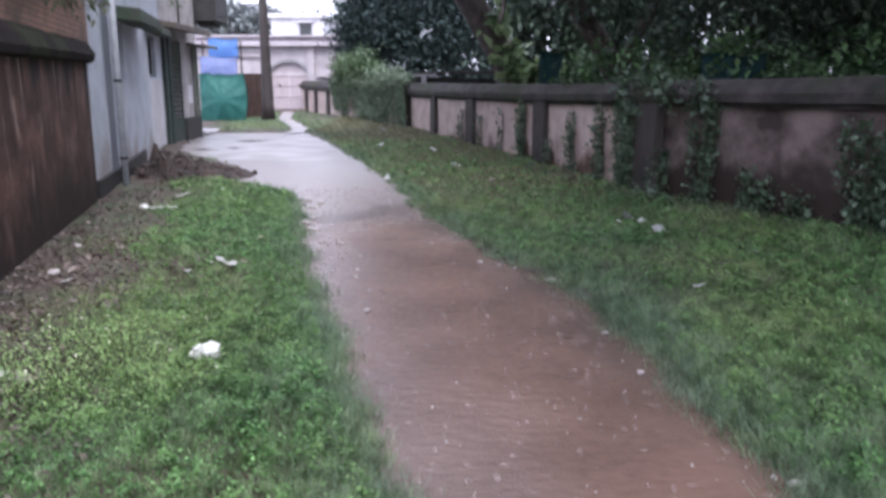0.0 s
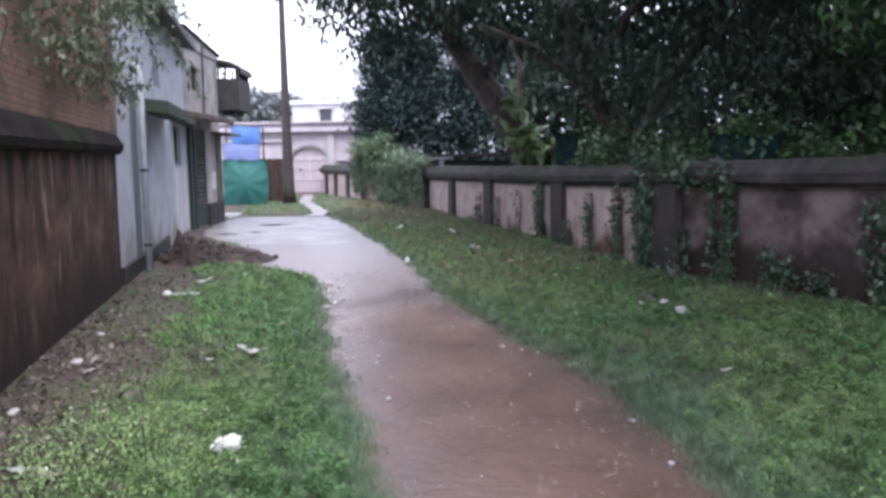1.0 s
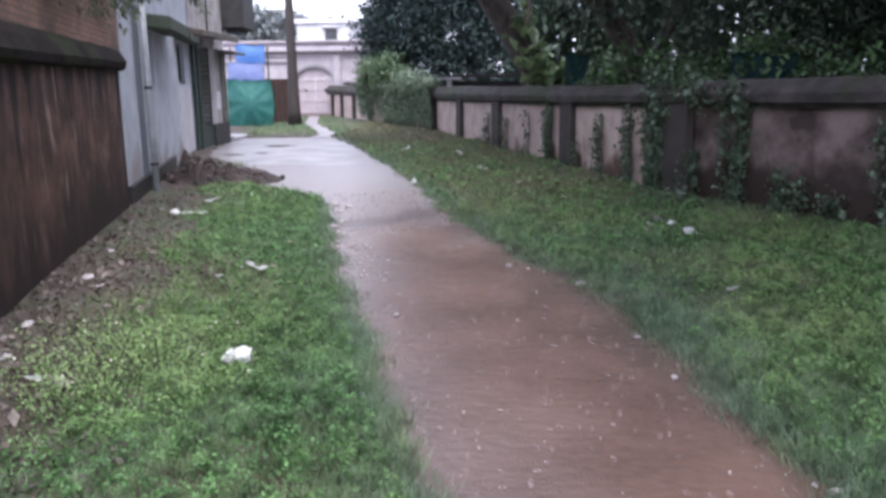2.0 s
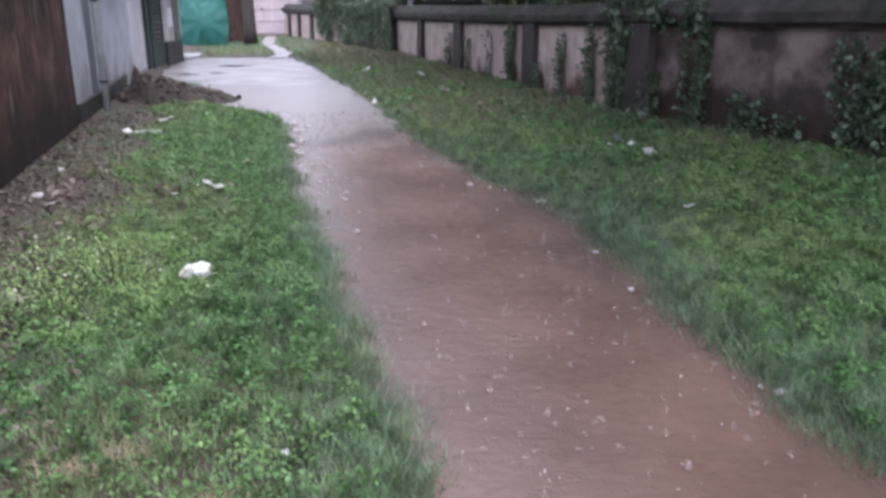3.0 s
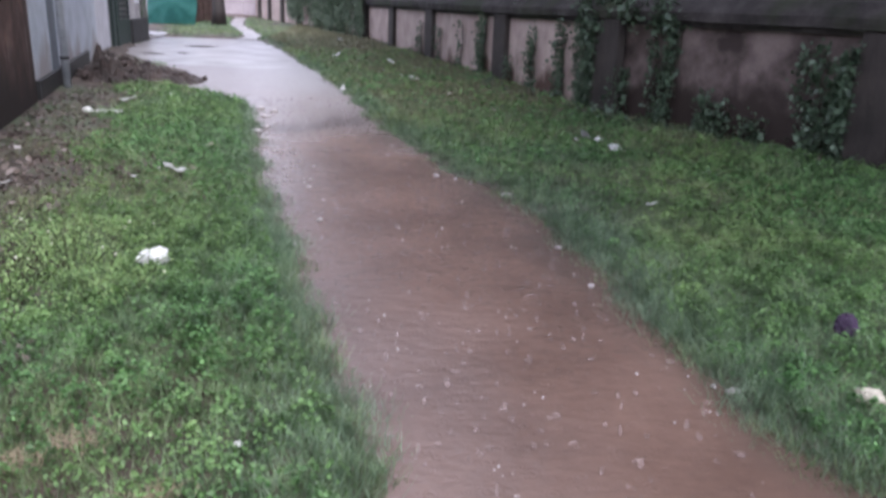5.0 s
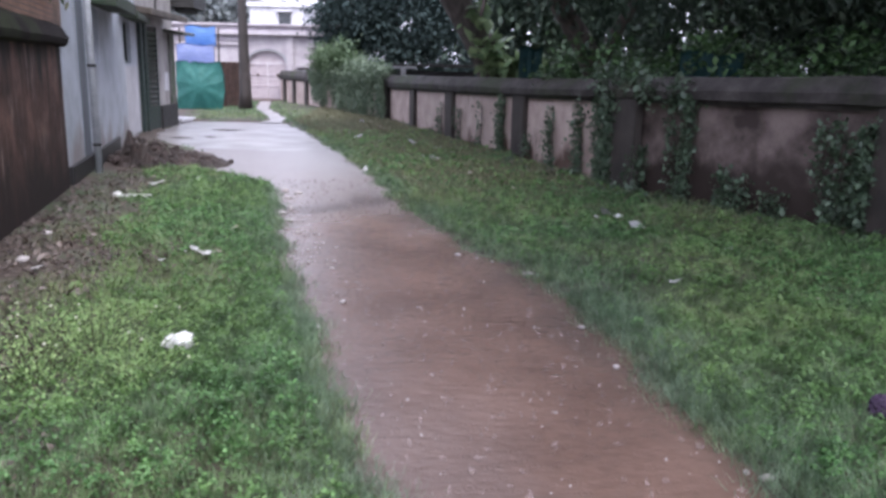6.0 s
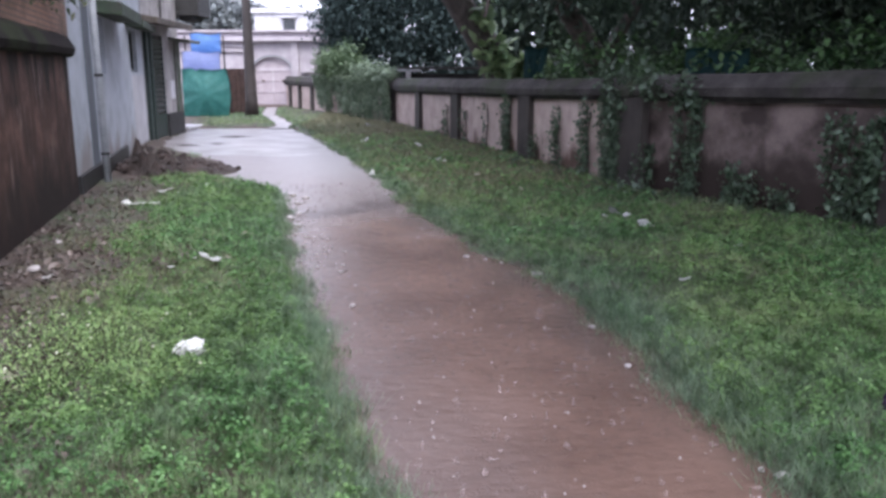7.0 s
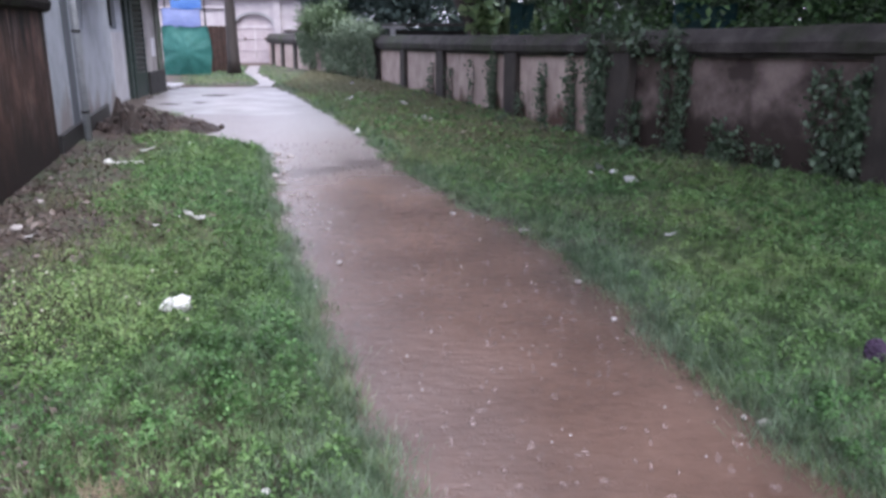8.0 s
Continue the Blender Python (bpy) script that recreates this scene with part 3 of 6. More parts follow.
# muddy rainwater that stands on the near lane
rows = np.arange(-11.8, 14.4, 0.12)
v, f = [], []
W = 14
for i, y in enumerate(rows):
    a, b = float(lane_left(y)), float(lane_right(y))
    a += 0.05 * math.sin(3.1 * y) + random.uniform(-0.03, 0.03) - 0.1 * min(1, max(0, (y - 6.0) / 2.0))
    b += 0.05 * math.sin(4.7 * y) + random.uniform(-0.03, 0.03)
    if y < 6.0:
        a, b = a - 0.12, b + 0.12
    for k in range(W):
        s = (k - 1) / (W - 3) if 0 < k < W - 1 else (-0.004 if k == 0 else 1.004)
        v.append((a + (b - a) * s, y + (0.18 * math.sin(9 * s) + 0.1 * math.sin(23 * s) if i == len(rows) - 1 else 0), -0.003))
for i in range(len(rows) - 1):
    for k in range(W - 1):
        q = i * W + k
        f.append((q, q + 1, q + W + 1, q + W))
tagged(raw("water", v, f, M_water), "shallow brown rainwater flooding the lane", "water", kind="structure")


# ---- the long wall with piers beyond the grass ----
def top_of(y):
    """Top of the coping, and its underside."""
    return float(np.interp(y, [6.9, 10.3, 12.6, 16.2, 21.3, 36], [1.58, 1.48, 1.45, 1.41, 1.39, 1.38])), float(np.interp(y, [6.9, 9.3, 12.4, 16.2, 21.3, 36], [1.25, 1.2, 1.12, 1.06, 0.98, 0.96]))


def rail_r(i0, i1, step=0.35):
    out = []
    for a, b in zip(WALL_R[i0:i1], WALL_R[i0 + 1:i1 + 1]):
        out += line(a, b, step)[:-1]
    return out + [WALL_R[i1]]


rail = rail_r(0, 6)
lift_body = [((top_of(p[1])[1] + 0.02), 0) for p in rail]
body = [(0, -0.1), (0, 1), (-0.24, 1), (-0.24, -0.1)]
cut = min(range(len(rail)), key=lambda i: abs(rail[i][1] - 9.3))
vv, ff = sweep(rail[:cut + 1], body, lift_body[:cut + 1])
wall_r = raw("wall_east", vv, ff, M_wall_r)
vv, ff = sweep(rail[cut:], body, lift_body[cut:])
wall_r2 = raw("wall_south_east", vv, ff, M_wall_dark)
tagged(wall_r2, "stained run of the plastered boundary wall, tree shade painted in", "wall", kind="structure")
tagged(wall_r, "old pinkish plastered boundary wall with damp stains", "wall", kind="structure")
# the profile runs to the far side, so the lane's side is at 0; coping overhangs it
verts, faces = [], []
prof = [(0.05, 0.02), (0.05, 0.16), (0.11, 0.20), (0.12, 0.50), (0.09, 0.62), (-0.03, 0.95), (-0.14, 1.0), (-0.24, 0.94), (-0.36, 0.55), (-0.37, 0.2), (-0.30, 0.0)]
cop_lift = [(top_of(p[1])[0] - top_of(p[1])[1], top_of(p[1])[1]) for p in rail]
vv, ff = sweep(rail, prof, cop_lift, 0.006)
raw("coping", vv, ff, M_coping, wall_r, "blackened mossy cement coping")


def pier(p, d, width, proud=0.09, name="pier"):
    t0, t1 = top_of(p.y)
    ang = math.degrees(math.atan2(d.y, d.x))
    bm = box((-width / 2, -proud, -0.1), (width / 2, 0.02, t1 + 0.05), 0.012)
    side_flip = pose(p.x, p.y, 0, 0, 0, ang)
    # local -y must face the lane
    ob = part(name, bm, M_pier, wall_r)
    ob.matrix_world = side_flip
    return ob


P1, P2 = Vector(WALL_R[2]), Vector(WALL_R[3])
d1 = (P2 - P1).normalized()
for yy, wd in ((22.0, 0.42), (19.25, 0.44), (16.3, 0.5), (12.6, 0.5), (9.3, 0.55)):
    s = (P1.y - yy) / -d1.y
    pier(P1 + d1 * s, d1, wd)
for a, b, ys in ((3, 4, (6.55,)), (4, 5, (3.6, 1.0)), (1, 2, (24.2, 26.4, 28.2)), (0, 1, (30.5, 32.6, 34.4))):
    p, q = Vector(WALL_R[a]), Vector(WALL_R[b])
    d = (q - p).normalized()
    for yy in ys:
        pier(p + d * ((yy - p.y) / d.y), d, 0.4)


# ---- the brown wall on the other side ----
rail = line(WALL_L[0], WALL_L[1], 0.5)[:-1] + line(WALL_L[1], WALL_L[2], 0.35)[:-1] + line(WALL_L[2], WALL_L[3], 0.35)
vv, ff = sweep(rail, [(0, -0.1), (0, 1.8), (-0.25, 1.8), (-0.25, -0.1)])
wall_l = tagged(raw("wall_west", vv, ff, M_wall_l), "tall rusty brown plastered wall streaked with black", "wall", kind="structure")
vv, ff = sweep(rail + [(-4.39, 9.32)], [(0.03, 1.74), (0.08, 1.77), (0.10, 1.84), (0.04, 1.96), (-0.14, 2.12), (-0.30, 1.94), (-0.34, 1.78), (-0.29, 1.74)], None, 0.007)
raw("coping", vv, ff, M_cop_l, wall_l, "dark rounded cement coping")


# ---- houses ----
def louvred_door(parent, u, width, z0, z1, x):
    d = part("door", box((x - 0.03, u, z0), (x, u + 0.07, z1), 0.006), M_green, parent, "narrow green louvred door leaf")
    part("stile", box((x - 0.03, u + width - 0.07, z0), (x, u + width, z1), 0.006), M_green, d)
    part("bottom_panel", box((x - 0.025, u + 0.07, z0), (x - 0.008, u + width - 0.07, z0 + 0.55), 0.005), M_green, d)
    z = z0 + 0.6
    while z < z1 - 0.06:
        bm = box((-0.025, u + 0.07, -0.045), (-0.012, u + width - 0.07, 0.045))
        bmesh.ops.transform(bm, matrix=pose(x - 0.006, 0, z, 0, 35, 0), verts=bm.verts)
        part("slat", bm, M_green, d)
        z += 0.115
    return d


def barred_window(parent, u0, u1, z0, z1, x=-0.1):
    w = part("window", box((x - 0.01, u0 + 0.05, z0 + 0.05), (x - 0.002, u1 - 0.05, z1 - 0.05)), M_glass, parent, "dark dull window pane")
    for name, lo, hi in (("jamb", (u0, z0), (u0 + 0.06, z1)), ("jamb", (u1 - 0.06, z0), (u1, z1)), ("rail", (u0 + 0.06, z1 - 0.06), (u1 - 0.06, z1)), ("sill", (u0 + 0.06, z0), (u1 - 0.06, z0 + 0.06))):
        part(name, box((x - 0.04, lo[0], lo[1]), (x + 0.02, hi[0], hi[1]), 0.005), M_green, w)
    k = u0 + 0.18
    while k < u1 - 0.1:
        part("bar", box((x + 0.004, k, z0 + 0.06), (x + 0.016, k + 0.012, z1 - 0.06)), M_dark, w)
        k += 0.13
    return w


house = thing("house", "grey limewashed house with mossy ledges and a balcony", "house", pose(-4.44, 9.42, 0, 0, 0, 14))
holes1 = [(2.3, 2.92, 1.53, 2.38), (5.96, 7.1, 1.56, 2.4), (3.6, 4.3, 2.95, 3.5)]
part("front_wall", holed_wall(0, 8.2, -0.1, 5.0, holes1, -0.28), M_house, house)
part("roof_parapet", box((-0.28, 0.0, 5.0), (0.0, 6.6, 5.9), 0.015), M_house, house)
part("parapet_step", box((-0.28, 6.6, 5.0), (-0.01, 7.5, 5.35), 0.015), M_house2, house)
part("near_wall", box((-6, 0.0, -0.1), (-0.28, 0.25, 5.0)), M_house, house)
part("back_wall", box((-6.3, 0.0, -0.1), (-6.0, 12.0, 5.0)), M_inside, house)
part("roof", box((-6.3, -0.05, 4.86), (-0.3, 8.15, 4.98), 0.02), M_shade, house)
part("room_divider", box((-5.9, 7.9, 0.0), (-0.3, 8.05, 4.7)), M_inside, house)
part("floor_slab", box((-5.9, 0.3, -0.08), (-0.3, 11.1, 0.02)), M_inside, house)
part("upper_floor", box((-5.9, 0.3, 2.7), (-0.3, 11.1, 2.85)), M_inside, house)
part("plinth", box((-0.05, -0.02, -0.12), (0.045, 4.4, 0.27), 0.015), M_plinth, house, "black tarred plinth band")
part("dark_strip", box((-0.05, 1.12, 0.27), (0.006, 1.62, 2.66)), M_strip, house, "dark grey-blue strip on the wall behind the drain pipe")
part("pale_panel", box((-0.05, 6.0, 0.1), (0.012, 7.9, 1.5), 0.004), M_far, house, "white plaster panel low on the front wall")
barred_window(house, 2.3, 2.92, 1.53, 2.38)
barred_window(house, 5.96, 7.1, 1.56, 2.4)
barred_window(house, 3.6, 4.3, 2.95, 3.5)


def ledge(parent, u0, u1, z, out, drop=0.09, thick=0.1, material=None, label="mossy concrete rain ledge"):
    bm = box((-0.05, u0, z), (out, u1, z + thick), 0.02)
    for q in bm.verts:
        q.co.z -= drop * max(q.co.x, 0) / out
    return part("ledge", bm, material or M_shade, parent, label)


ledge(house, 2.0, 4.5, 2.42, 0.42, 0.05, 0.2, M_moss, "green mossy rain ledge")
ledge(house, 5.5, 7.9, 2.44, 0.34, 0.05, 0.14, M_moss, "green mossy rain ledge")
ledge(house, 1.6, 8.2, 4.25, 0.32, 0.1, 0.12)
part("string_course", box((-0.05, 0.0, 2.66), (0.035, 1.75, 2.75), 0.012), M_house, house)
pipe = part("drain_pipe", tube([(0.16, 1.13, 0.0), (0.15, 1.16, 2.92), (0.10, 1.16, 3.02), (-0.1, 1.16, 3.04)], [0.05] * 4, 12), M_pipe, house, "grey plastic drain pipe", True)
for z in (0.42, 1.5, 2.7):
    part("clamp", tube([(0.157, 1.14, z), (0.157, 1.14, z + 0.04)], [0.056, 0.056], 12), M_dark, pipe)

# the wing turns away from the front and carries the louvred door
WING = house.matrix_world.inverted() @ pose(-6.40, 17.34, 0, 0, 0, 4)


def on_wing(ob):
    ob.matrix_basis = WING @ ob.matrix_basis
    return ob


on_wing(part("wing_wall", holed_wall(0, 3.1, -0.1, 4.3, [(0.62, 1.53, 0.02, 2.42), (0.62, 1.3, 3.32, 3.92)], -0.28), M_house2, house, "beige stained limewashed wall"))
bm = box((-0.28, 0.0, 4.3), (0.04, 3.16, 4.62), 0.015)
for q in bm.verts:
    if q.co.z > 4.45:
        q.co.z -= 0.09 * (q.co.y - 1.0)
on_wing(part("wing_parapet", bm, M_house2, house, "sloping rain-blackened parapet"))
bm = box((-0.3, -0.05, 4.62), (0.1, 3.2, 4.68), 0.012)
for q in bm.verts:
    q.co.z -= 0.09 * (q.co.y - 1.0)
on_wing(part("parapet_cap", bm, M_dark, house, "blackened parapet cap"))
on_wing(part("wing_roof", box((-4.5, 0.0, 4.2), (-0.28, 3.1, 4.32)), M_dark, house))
on_wing(part("end_wall", box((-4.5, 2.85, -0.1), (-0.28, 3.1, 4.3)), M_house2, house))
on_wing(part("far_bay", box((-4.5, 3.1, -0.1), (-0.5, 5.0, 4.3), 0.02), M_house2, house))
on_wing(part("wing_plinth", box((-0.05, 1.62, -0.12), (0.06, 3.13, 0.55), 0.02), M_dark, house, "damp blackened plinth"))
on_wing(part("corner_pier", box((-0.3, 2.62, -0.1), (0.035, 3.14, 2.36), 0.015), M_shade, house, "moss-stained corner pier"))
on_wing(part("wall_patch", box((-0.02, 2.1, 0.9), (0.012, 2.5, 1.35), 0.004), M_far, house, "pale plaster patch"))
on_wing(barred_window(house, 0.62, 1.3, 3.32, 3.92, -0.1))
on_wing(louvred_door(house, 0.64, 0.87, 0.03, 2.4, 0.03))
for u in (0.02, 0.36):
    on_wing(part("door_post", box((-0.1, u, -0.05), (0.07, u + 0.16, 2.5), 0.01), M_green, house, "green painted timber post"))
on_wing(part("post_panel", box((-0.05, 0.18, 0.0), (0.02, 0.36, 2.5)), M_house, house))
on_wing(ledge(house, -0.9, 2.3, 2.66, 0.60, 0.10, 0.14, M_rustledge, "brown rain-stained sunshade ledge"))
on_wing(ledge(house, 2.2, 3.5, 2.34, 0.5, 0.06, 0.08))
on_wing(part("cable_pipe", tube([(0.05, 1.45, 2.7), (0.05, 1.5, 3.5), (0.05, 1.5, 4.5)], [0.025] * 3, 8), M_dark, house))
on_wing(part("roof_rod", tube([(-0.1, 1.8, 4.5), (-0.1, 1.8, 5.3)], [0.015, 0.012], 6), M_dark, house))

# balcony at the far corner: solid front, short balusters under a curved hood
balc = on_wing(part("balcony", box((-0.5, 3.15, 3.0), (0.58, 4.6, 3.14), 0.02), M_dark, house, "sooty cement balcony with balusters"))
for lo, hi in (((0.50, 3.15, 3.14), (0.58, 4.6, 3.86)), ((-0.5, 3.15, 3.14), (0.50, 3.23, 3.86)), ((-0.5, 4.52, 3.14), (0.50, 4.6, 3.86))):
    part("parapet", box(lo, hi, 0.015), M_dark, balc)
part("corbel", box((0.05, 3.3, 2.88), (0.42, 4.4, 3.0), 0.03), M_dark, balc)
bm = bmesh.new()
hood = []
for i in range(13):
    a = math.pi / 2 * i / 12
    hood.append((-0.5 + 1.15 * math.sin(a), 4.06 + 0.34 * math.cos(a) ** 0.8))
for (x0, z0), (x1, z1) in zip(hood, hood[1:]):
    q = [bm.verts.new(p) for p in ((x0, 3.1, z0), (x1, 3.1, z1), (x1, 4.65, z1), (x0, 4.65, z0), (x0, 3.1, z0 - 0.09), (x1, 3.1, z1 - 0.09), (x1, 4.65, z1 - 0.09), (x0, 4.65, z0 - 0.09))]
    for idx in ((0, 1, 2, 3), (7, 6, 5, 4), (0, 4, 5, 1), (2, 6, 7, 3), (1, 5, 6, 2), (3, 7, 4, 0)):
        bm.faces.new([q[i] for i in idx])
part("hood", bm, M_dark, balc)
part("corner_post", box((0.48, 3.14, 3.86), (0.59, 3.25, 4.12), 0.01), M_dark, balc)
for i in range(7):
    part("baluster", tube([(0.54, 3.3 + i * 0.2, 3.84), (0.54, 3.3 + i * 0.2, 3.97), (0.54, 3.3 + i * 0.2, 4.16)], [0.022, 0.04, 0.022], 8), M_dark, balc)
for i in range(5):
    part("baluster", tube([(-0.36 + i * 0.19, 3.19, 3.84), (-0.36 + i * 0.19, 3.19, 4.0), (-0.36 + i * 0.19, 3.19, 4.36 - 0.018 * i * i)], [0.022, 0.04, 0.022], 8), M_dark, balc)

# brick back house behind the brown wall
m, n, l, b = nodes_of("old_bare_brick")
bt = n.new("ShaderNodeTexBrick")
tc = n.new("ShaderNodeTexCoord")
sx = n.new("ShaderNodeSeparateXYZ")
mp = n.new("ShaderNodeCombineXYZ")
l.new(tc.outputs["Object"], sx.inputs[0])
l.new(sx.outputs[1], mp.inputs[0])
l.new(sx.outputs[2], mp.inputs[1])
l.new(mp.outputs[0], bt.inputs["Vector"])
bt.inputs["Scale"].default_value = 4.2
bt.inputs["Color1"].default_value = (0.36, 0.205, 0.15, 1)
bt.inputs["Color2"].default_value = (0.27, 0.155, 0.115, 1)
bt.inputs["Mortar"].default_value = (0.13, 0.11, 0.1, 1)
bt.inputs["Mortar Size"].default_value = 0.025
bcol = mixc(n, l, ramp(n, l, noise_tex(n, l, 1.2, 5), [(0.4, (0, 0, 0)), (0.65, (1, 1, 1))]), bt.outputs["Color"], (0.09, 0.065, 0.05))
l.new(bcol, b.inputs["Base Color"])
b.inputs["Roughness"].default_value = 0.85
bump(n, l, b, bt.outputs["Fac"], -0.4, 0.01)
M_brick = m
brick_house = thing("outbuilding", "bare brown brick outbuilding behind the wall", "building", pose(-4.44, 9.40, 0, 0, 0, 12.8))
part("brick_wall", box((-3.5, -11.5, -0.1), (-0.42, 0.0, 5.8), 0.01), M_brick, brick_house)
part("upper_wall", box((-0.46, -11.5, 1.95), (0.03, 0.05, 5.8), 0.01), M_brick, brick_house)
part("roof_slab", box((-3.7, -11.7, 5.8), (-0.2, 0.05, 5.95), 0.01), M_dark, brick_house)

# ---- far end of the lane ----
gatehouse = thing("gatehouse", "faded pink and white walled gateway with heavy cornices", "gateway", pose(-7.27, 35.8, 0, 0, 0, 2))
bm = bmesh.new()
# arch opening: width 1.66, springing at 1.72, crown at 2.22
arch = [(-0.83, 0.0), (-0.83, 1.72)] + [(-0.83 * math.cos(math.pi * i / 12), 1.72 + 0.5 * math.sin(math.pi * i / 12)) for i in range(1, 12)] + [(0.83, 1.72), (0.83, 0.0)]
for y in (0.0, 0.4):
    left = [bm.verts.new((x, y, z)) for x, z in arch]
    outer = [(-6.5, 0.0), (-6.5, 3.0)] + [(x * 1.0, 3.0) for x, z in arch[2:-2]] + [(4.5, 3.0), (4.5, 0.0)]
    top = [bm.verts.new((x, y, z)) for x, z in outer]
    for i in range(len(arch) - 1):
        bm.faces.new((left[i], left[i + 1], top[i + 1], top[i]))
    if y == 0.0:
        keep = left
    else:
        for i in range(len(arch) - 1):
            bm.faces.new((keep[i], keep[i + 1], left[i + 1], left[i]))
part("gate_wall", bm, M_gatewall, gatehouse)
for z0, z1, o in ((2.45, 2.6, 0.12), (2.66, 2.78, 0.1), (2.92, 3.04, 0.3), (3.04, 3.12, 0.22), (3.32, 3.42, 0.18)):
    part("cornice", box((-6.5, -o, z0), (4.5, 0.0, z1) if z0 > 2.7 else (-1.1, 0.0, z1), 0.015), M_gatewall, gatehouse)
part("parapet", box((-6.5, 0.0, 3.0), (4.5, 0.35, 3.38), 0.02), M_gatewall, gatehouse)
for s in (-1, 1):
    part("pilaster", box((s * 1.05 - 0.16, -0.12, 0), (s * 1.05 + 0.16, 0.0, 2.9), 0.015), M_gatewall, gatehouse)
bm = bmesh.new()
ring = []
for i in range(13):
    a = math.pi * i / 12
    ring.append([bm.verts.new((-r * math.cos(a), y, 1.72 + rz * math.sin(a))) for r, rz, y in ((0.83, 0.50, -0.05), (0.93, 0.60, -0.05), (0.93, 0.60, 0.0), (0.83, 0.50, 0.0))])
for r0, r1 in zip(ring, ring[1:]):
    for j in range(4):
        bm.faces.new((r0[j], r0[(j + 1) % 4], r1[(j + 1) % 4], r1[j]))
part("arch_moulding", bm, M_fargrey, gatehouse, "weathered grey arch moulding")
for s in (-1, 1):
    leaf = part("gate_leaf", box((min(0.01 * s, 0.82 * s), 0.1, 0.05), (max(0.01 * s, 0.82 * s), 0.14, 1.68), 0.006), M_gate, gatehouse, "closed faded pink metal gate leaf")
    for z in (0.1, 0.62, 1.12, 1.58):
        part("gate_rail", box((min(0.05 * s, 0.8 * s), 0.075, z), (max(0.05 * s, 0.8 * s), 0.1, z + 0.07), 0.006), M_gate, leaf)
    part("hinge", box((0.45 * s - 0.06, 0.07, 1.1), (0.45 * s + 0.06, 0.1, 1.2), 0.004), M_tin, leaf)
part("tympanum", box((-0.85, 0.12, 1.7), (0.85, 0.16, 2.24)), M_gate, gatehouse)
part("side_hood", box((1.34, -0.3, 1.52), (2.2, 0.0, 1.64), 0.02), M_gatewall, gatehouse)
part("side_plinth", box((1.5, -0.2, 0.0), (4.5, 0.0, 1.1), 0.02), M_gatewall, gatehouse)
part("forecourt_step", box((-1.3, -0.9, -0.05), (1.3, 0.0, 0.06), 0.02), M_tin, gatehouse)

tin = thing("tin_fence", "rusted brown tin sheet fence beside the pole", "fence", pose(-7.2, 29, 0))
bm = bmesh.new()
k = 26
cols = [[bm.verts.new((-0.75 + 1.25 * i / k, 0.02 * math.sin(i * 1.6), z)) for z in (0, 1.68)] for i in range(k + 1)]
for a, c in zip(cols, cols[1:]):
    bm.faces.new((a[0], c[0], c[1], a[1]))
bmesh.ops.solidify(bm, geom=bm.faces[:], thickness=0.012)
part("tin_sheet", bm, M_tin, tin)
for x in (-0.7, 0.48):
    part("post", box((x - 0.03, 0.03, 0), (x + 0.03, 0.09, 1.75), 0.006), M_pole, tin)


def draped(name, x0, x1, z0, z1, y, material, bulge, folds, bow=0.0):
    """A hanging sheet with folds that gather to a tied point."""
    bm = bmesh.new()
    nu, nv = 36, 24
    grid = []
    for i in range(nu + 1):
        col = []
        for j in range(nv + 1):
            s, t = i / nu, j / nv
            a = math.atan2(t - 0.5, s - 0.5)
            r = math.hypot(s - 0.5, t - 0.5)
            yy = y - bulge * math.sin(math.pi * s) * math.sin(math.pi * min(1, t * 1.1)) - 0.03 * folds * math.sin(9 * a) * min(r, 0.4) * 2
            col.append(bm.verts.new((x0 + (x1 - x0) * s + bow * s * math.sin(math.pi * t), yy, z0 + (z1 - z0) * t + 0.03 * math.sin(7 * s) * t)))
        grid.append(col)
    for a, c in zip(grid, grid[1:]):
        for j in range(nv):
            bm.faces.new((a[j], c[j], c[j + 1], a[j + 1]))
    bmesh.ops.solidify(bm, geom=bm.faces[:], thickness=0.01)
    return part(name, bm, material, None, "", True)


tarp = draped("net_sheet", -8.65, -7.1, 0.0, 1.66, 27.0, M_teal, 0.22, 0.9, 0.12)
tagged(tarp, "teal green net sheet hung over a stall", "tarpaulin")
tarp2 = draped("pale_tarpaulin", -8.6, -7.3, 1.62, 2.24, 27.02, M_violet, 0.05, 0.12)
tagged(tarp2, "pale violet-blue plastic sheet above the green net", "tarpaulin")
tarp3 = draped("blue_tarpaulin", -8.35, -7.3, 2.2, 2.86, 27.25, M_blue, 0.06, 0.12)
tagged(tarp3, "bright blue tarpaulin tied over the stall", "tarpaulin")
stall = thing("stall_frame", "bamboo poles that carry the stall's sheets", "frame", pose(0, 0, 0))
for x in (-8.6, -7.95, -7.25):
    part("bamboo_post", tube([(x, 27.35, 0), (x + 0.02, 27.36, 2.8)], [0.035, 0.03], 8), M_pole, stall)
part("bamboo_bar", tube([(-8.7, 27.32, 2.22), (-7.15, 27.32, 2.24)], [0.025, 0.025], 8), M_pole, stall)

pole = part("utility_pole", tube([(-6.27, 27, -0.05), (-6.28, 27, 0.6), (-6.29, 27, 2.5), (-6.31, 27, 6.8), (-6.33, 27, 9.5)], [0.26, 0.205, 0.165, 0.115, 0.10], 14, None, 0.05), M_pole, None, "", True)
tagged(pole, "tall dark weathered wooden pole on the grass", "pole")
slab = part("step_slab", box((-7.35, 20.9, 0.0), (-6.6, 22.2, 0.09), 0.02, None, 0.02), M_far)
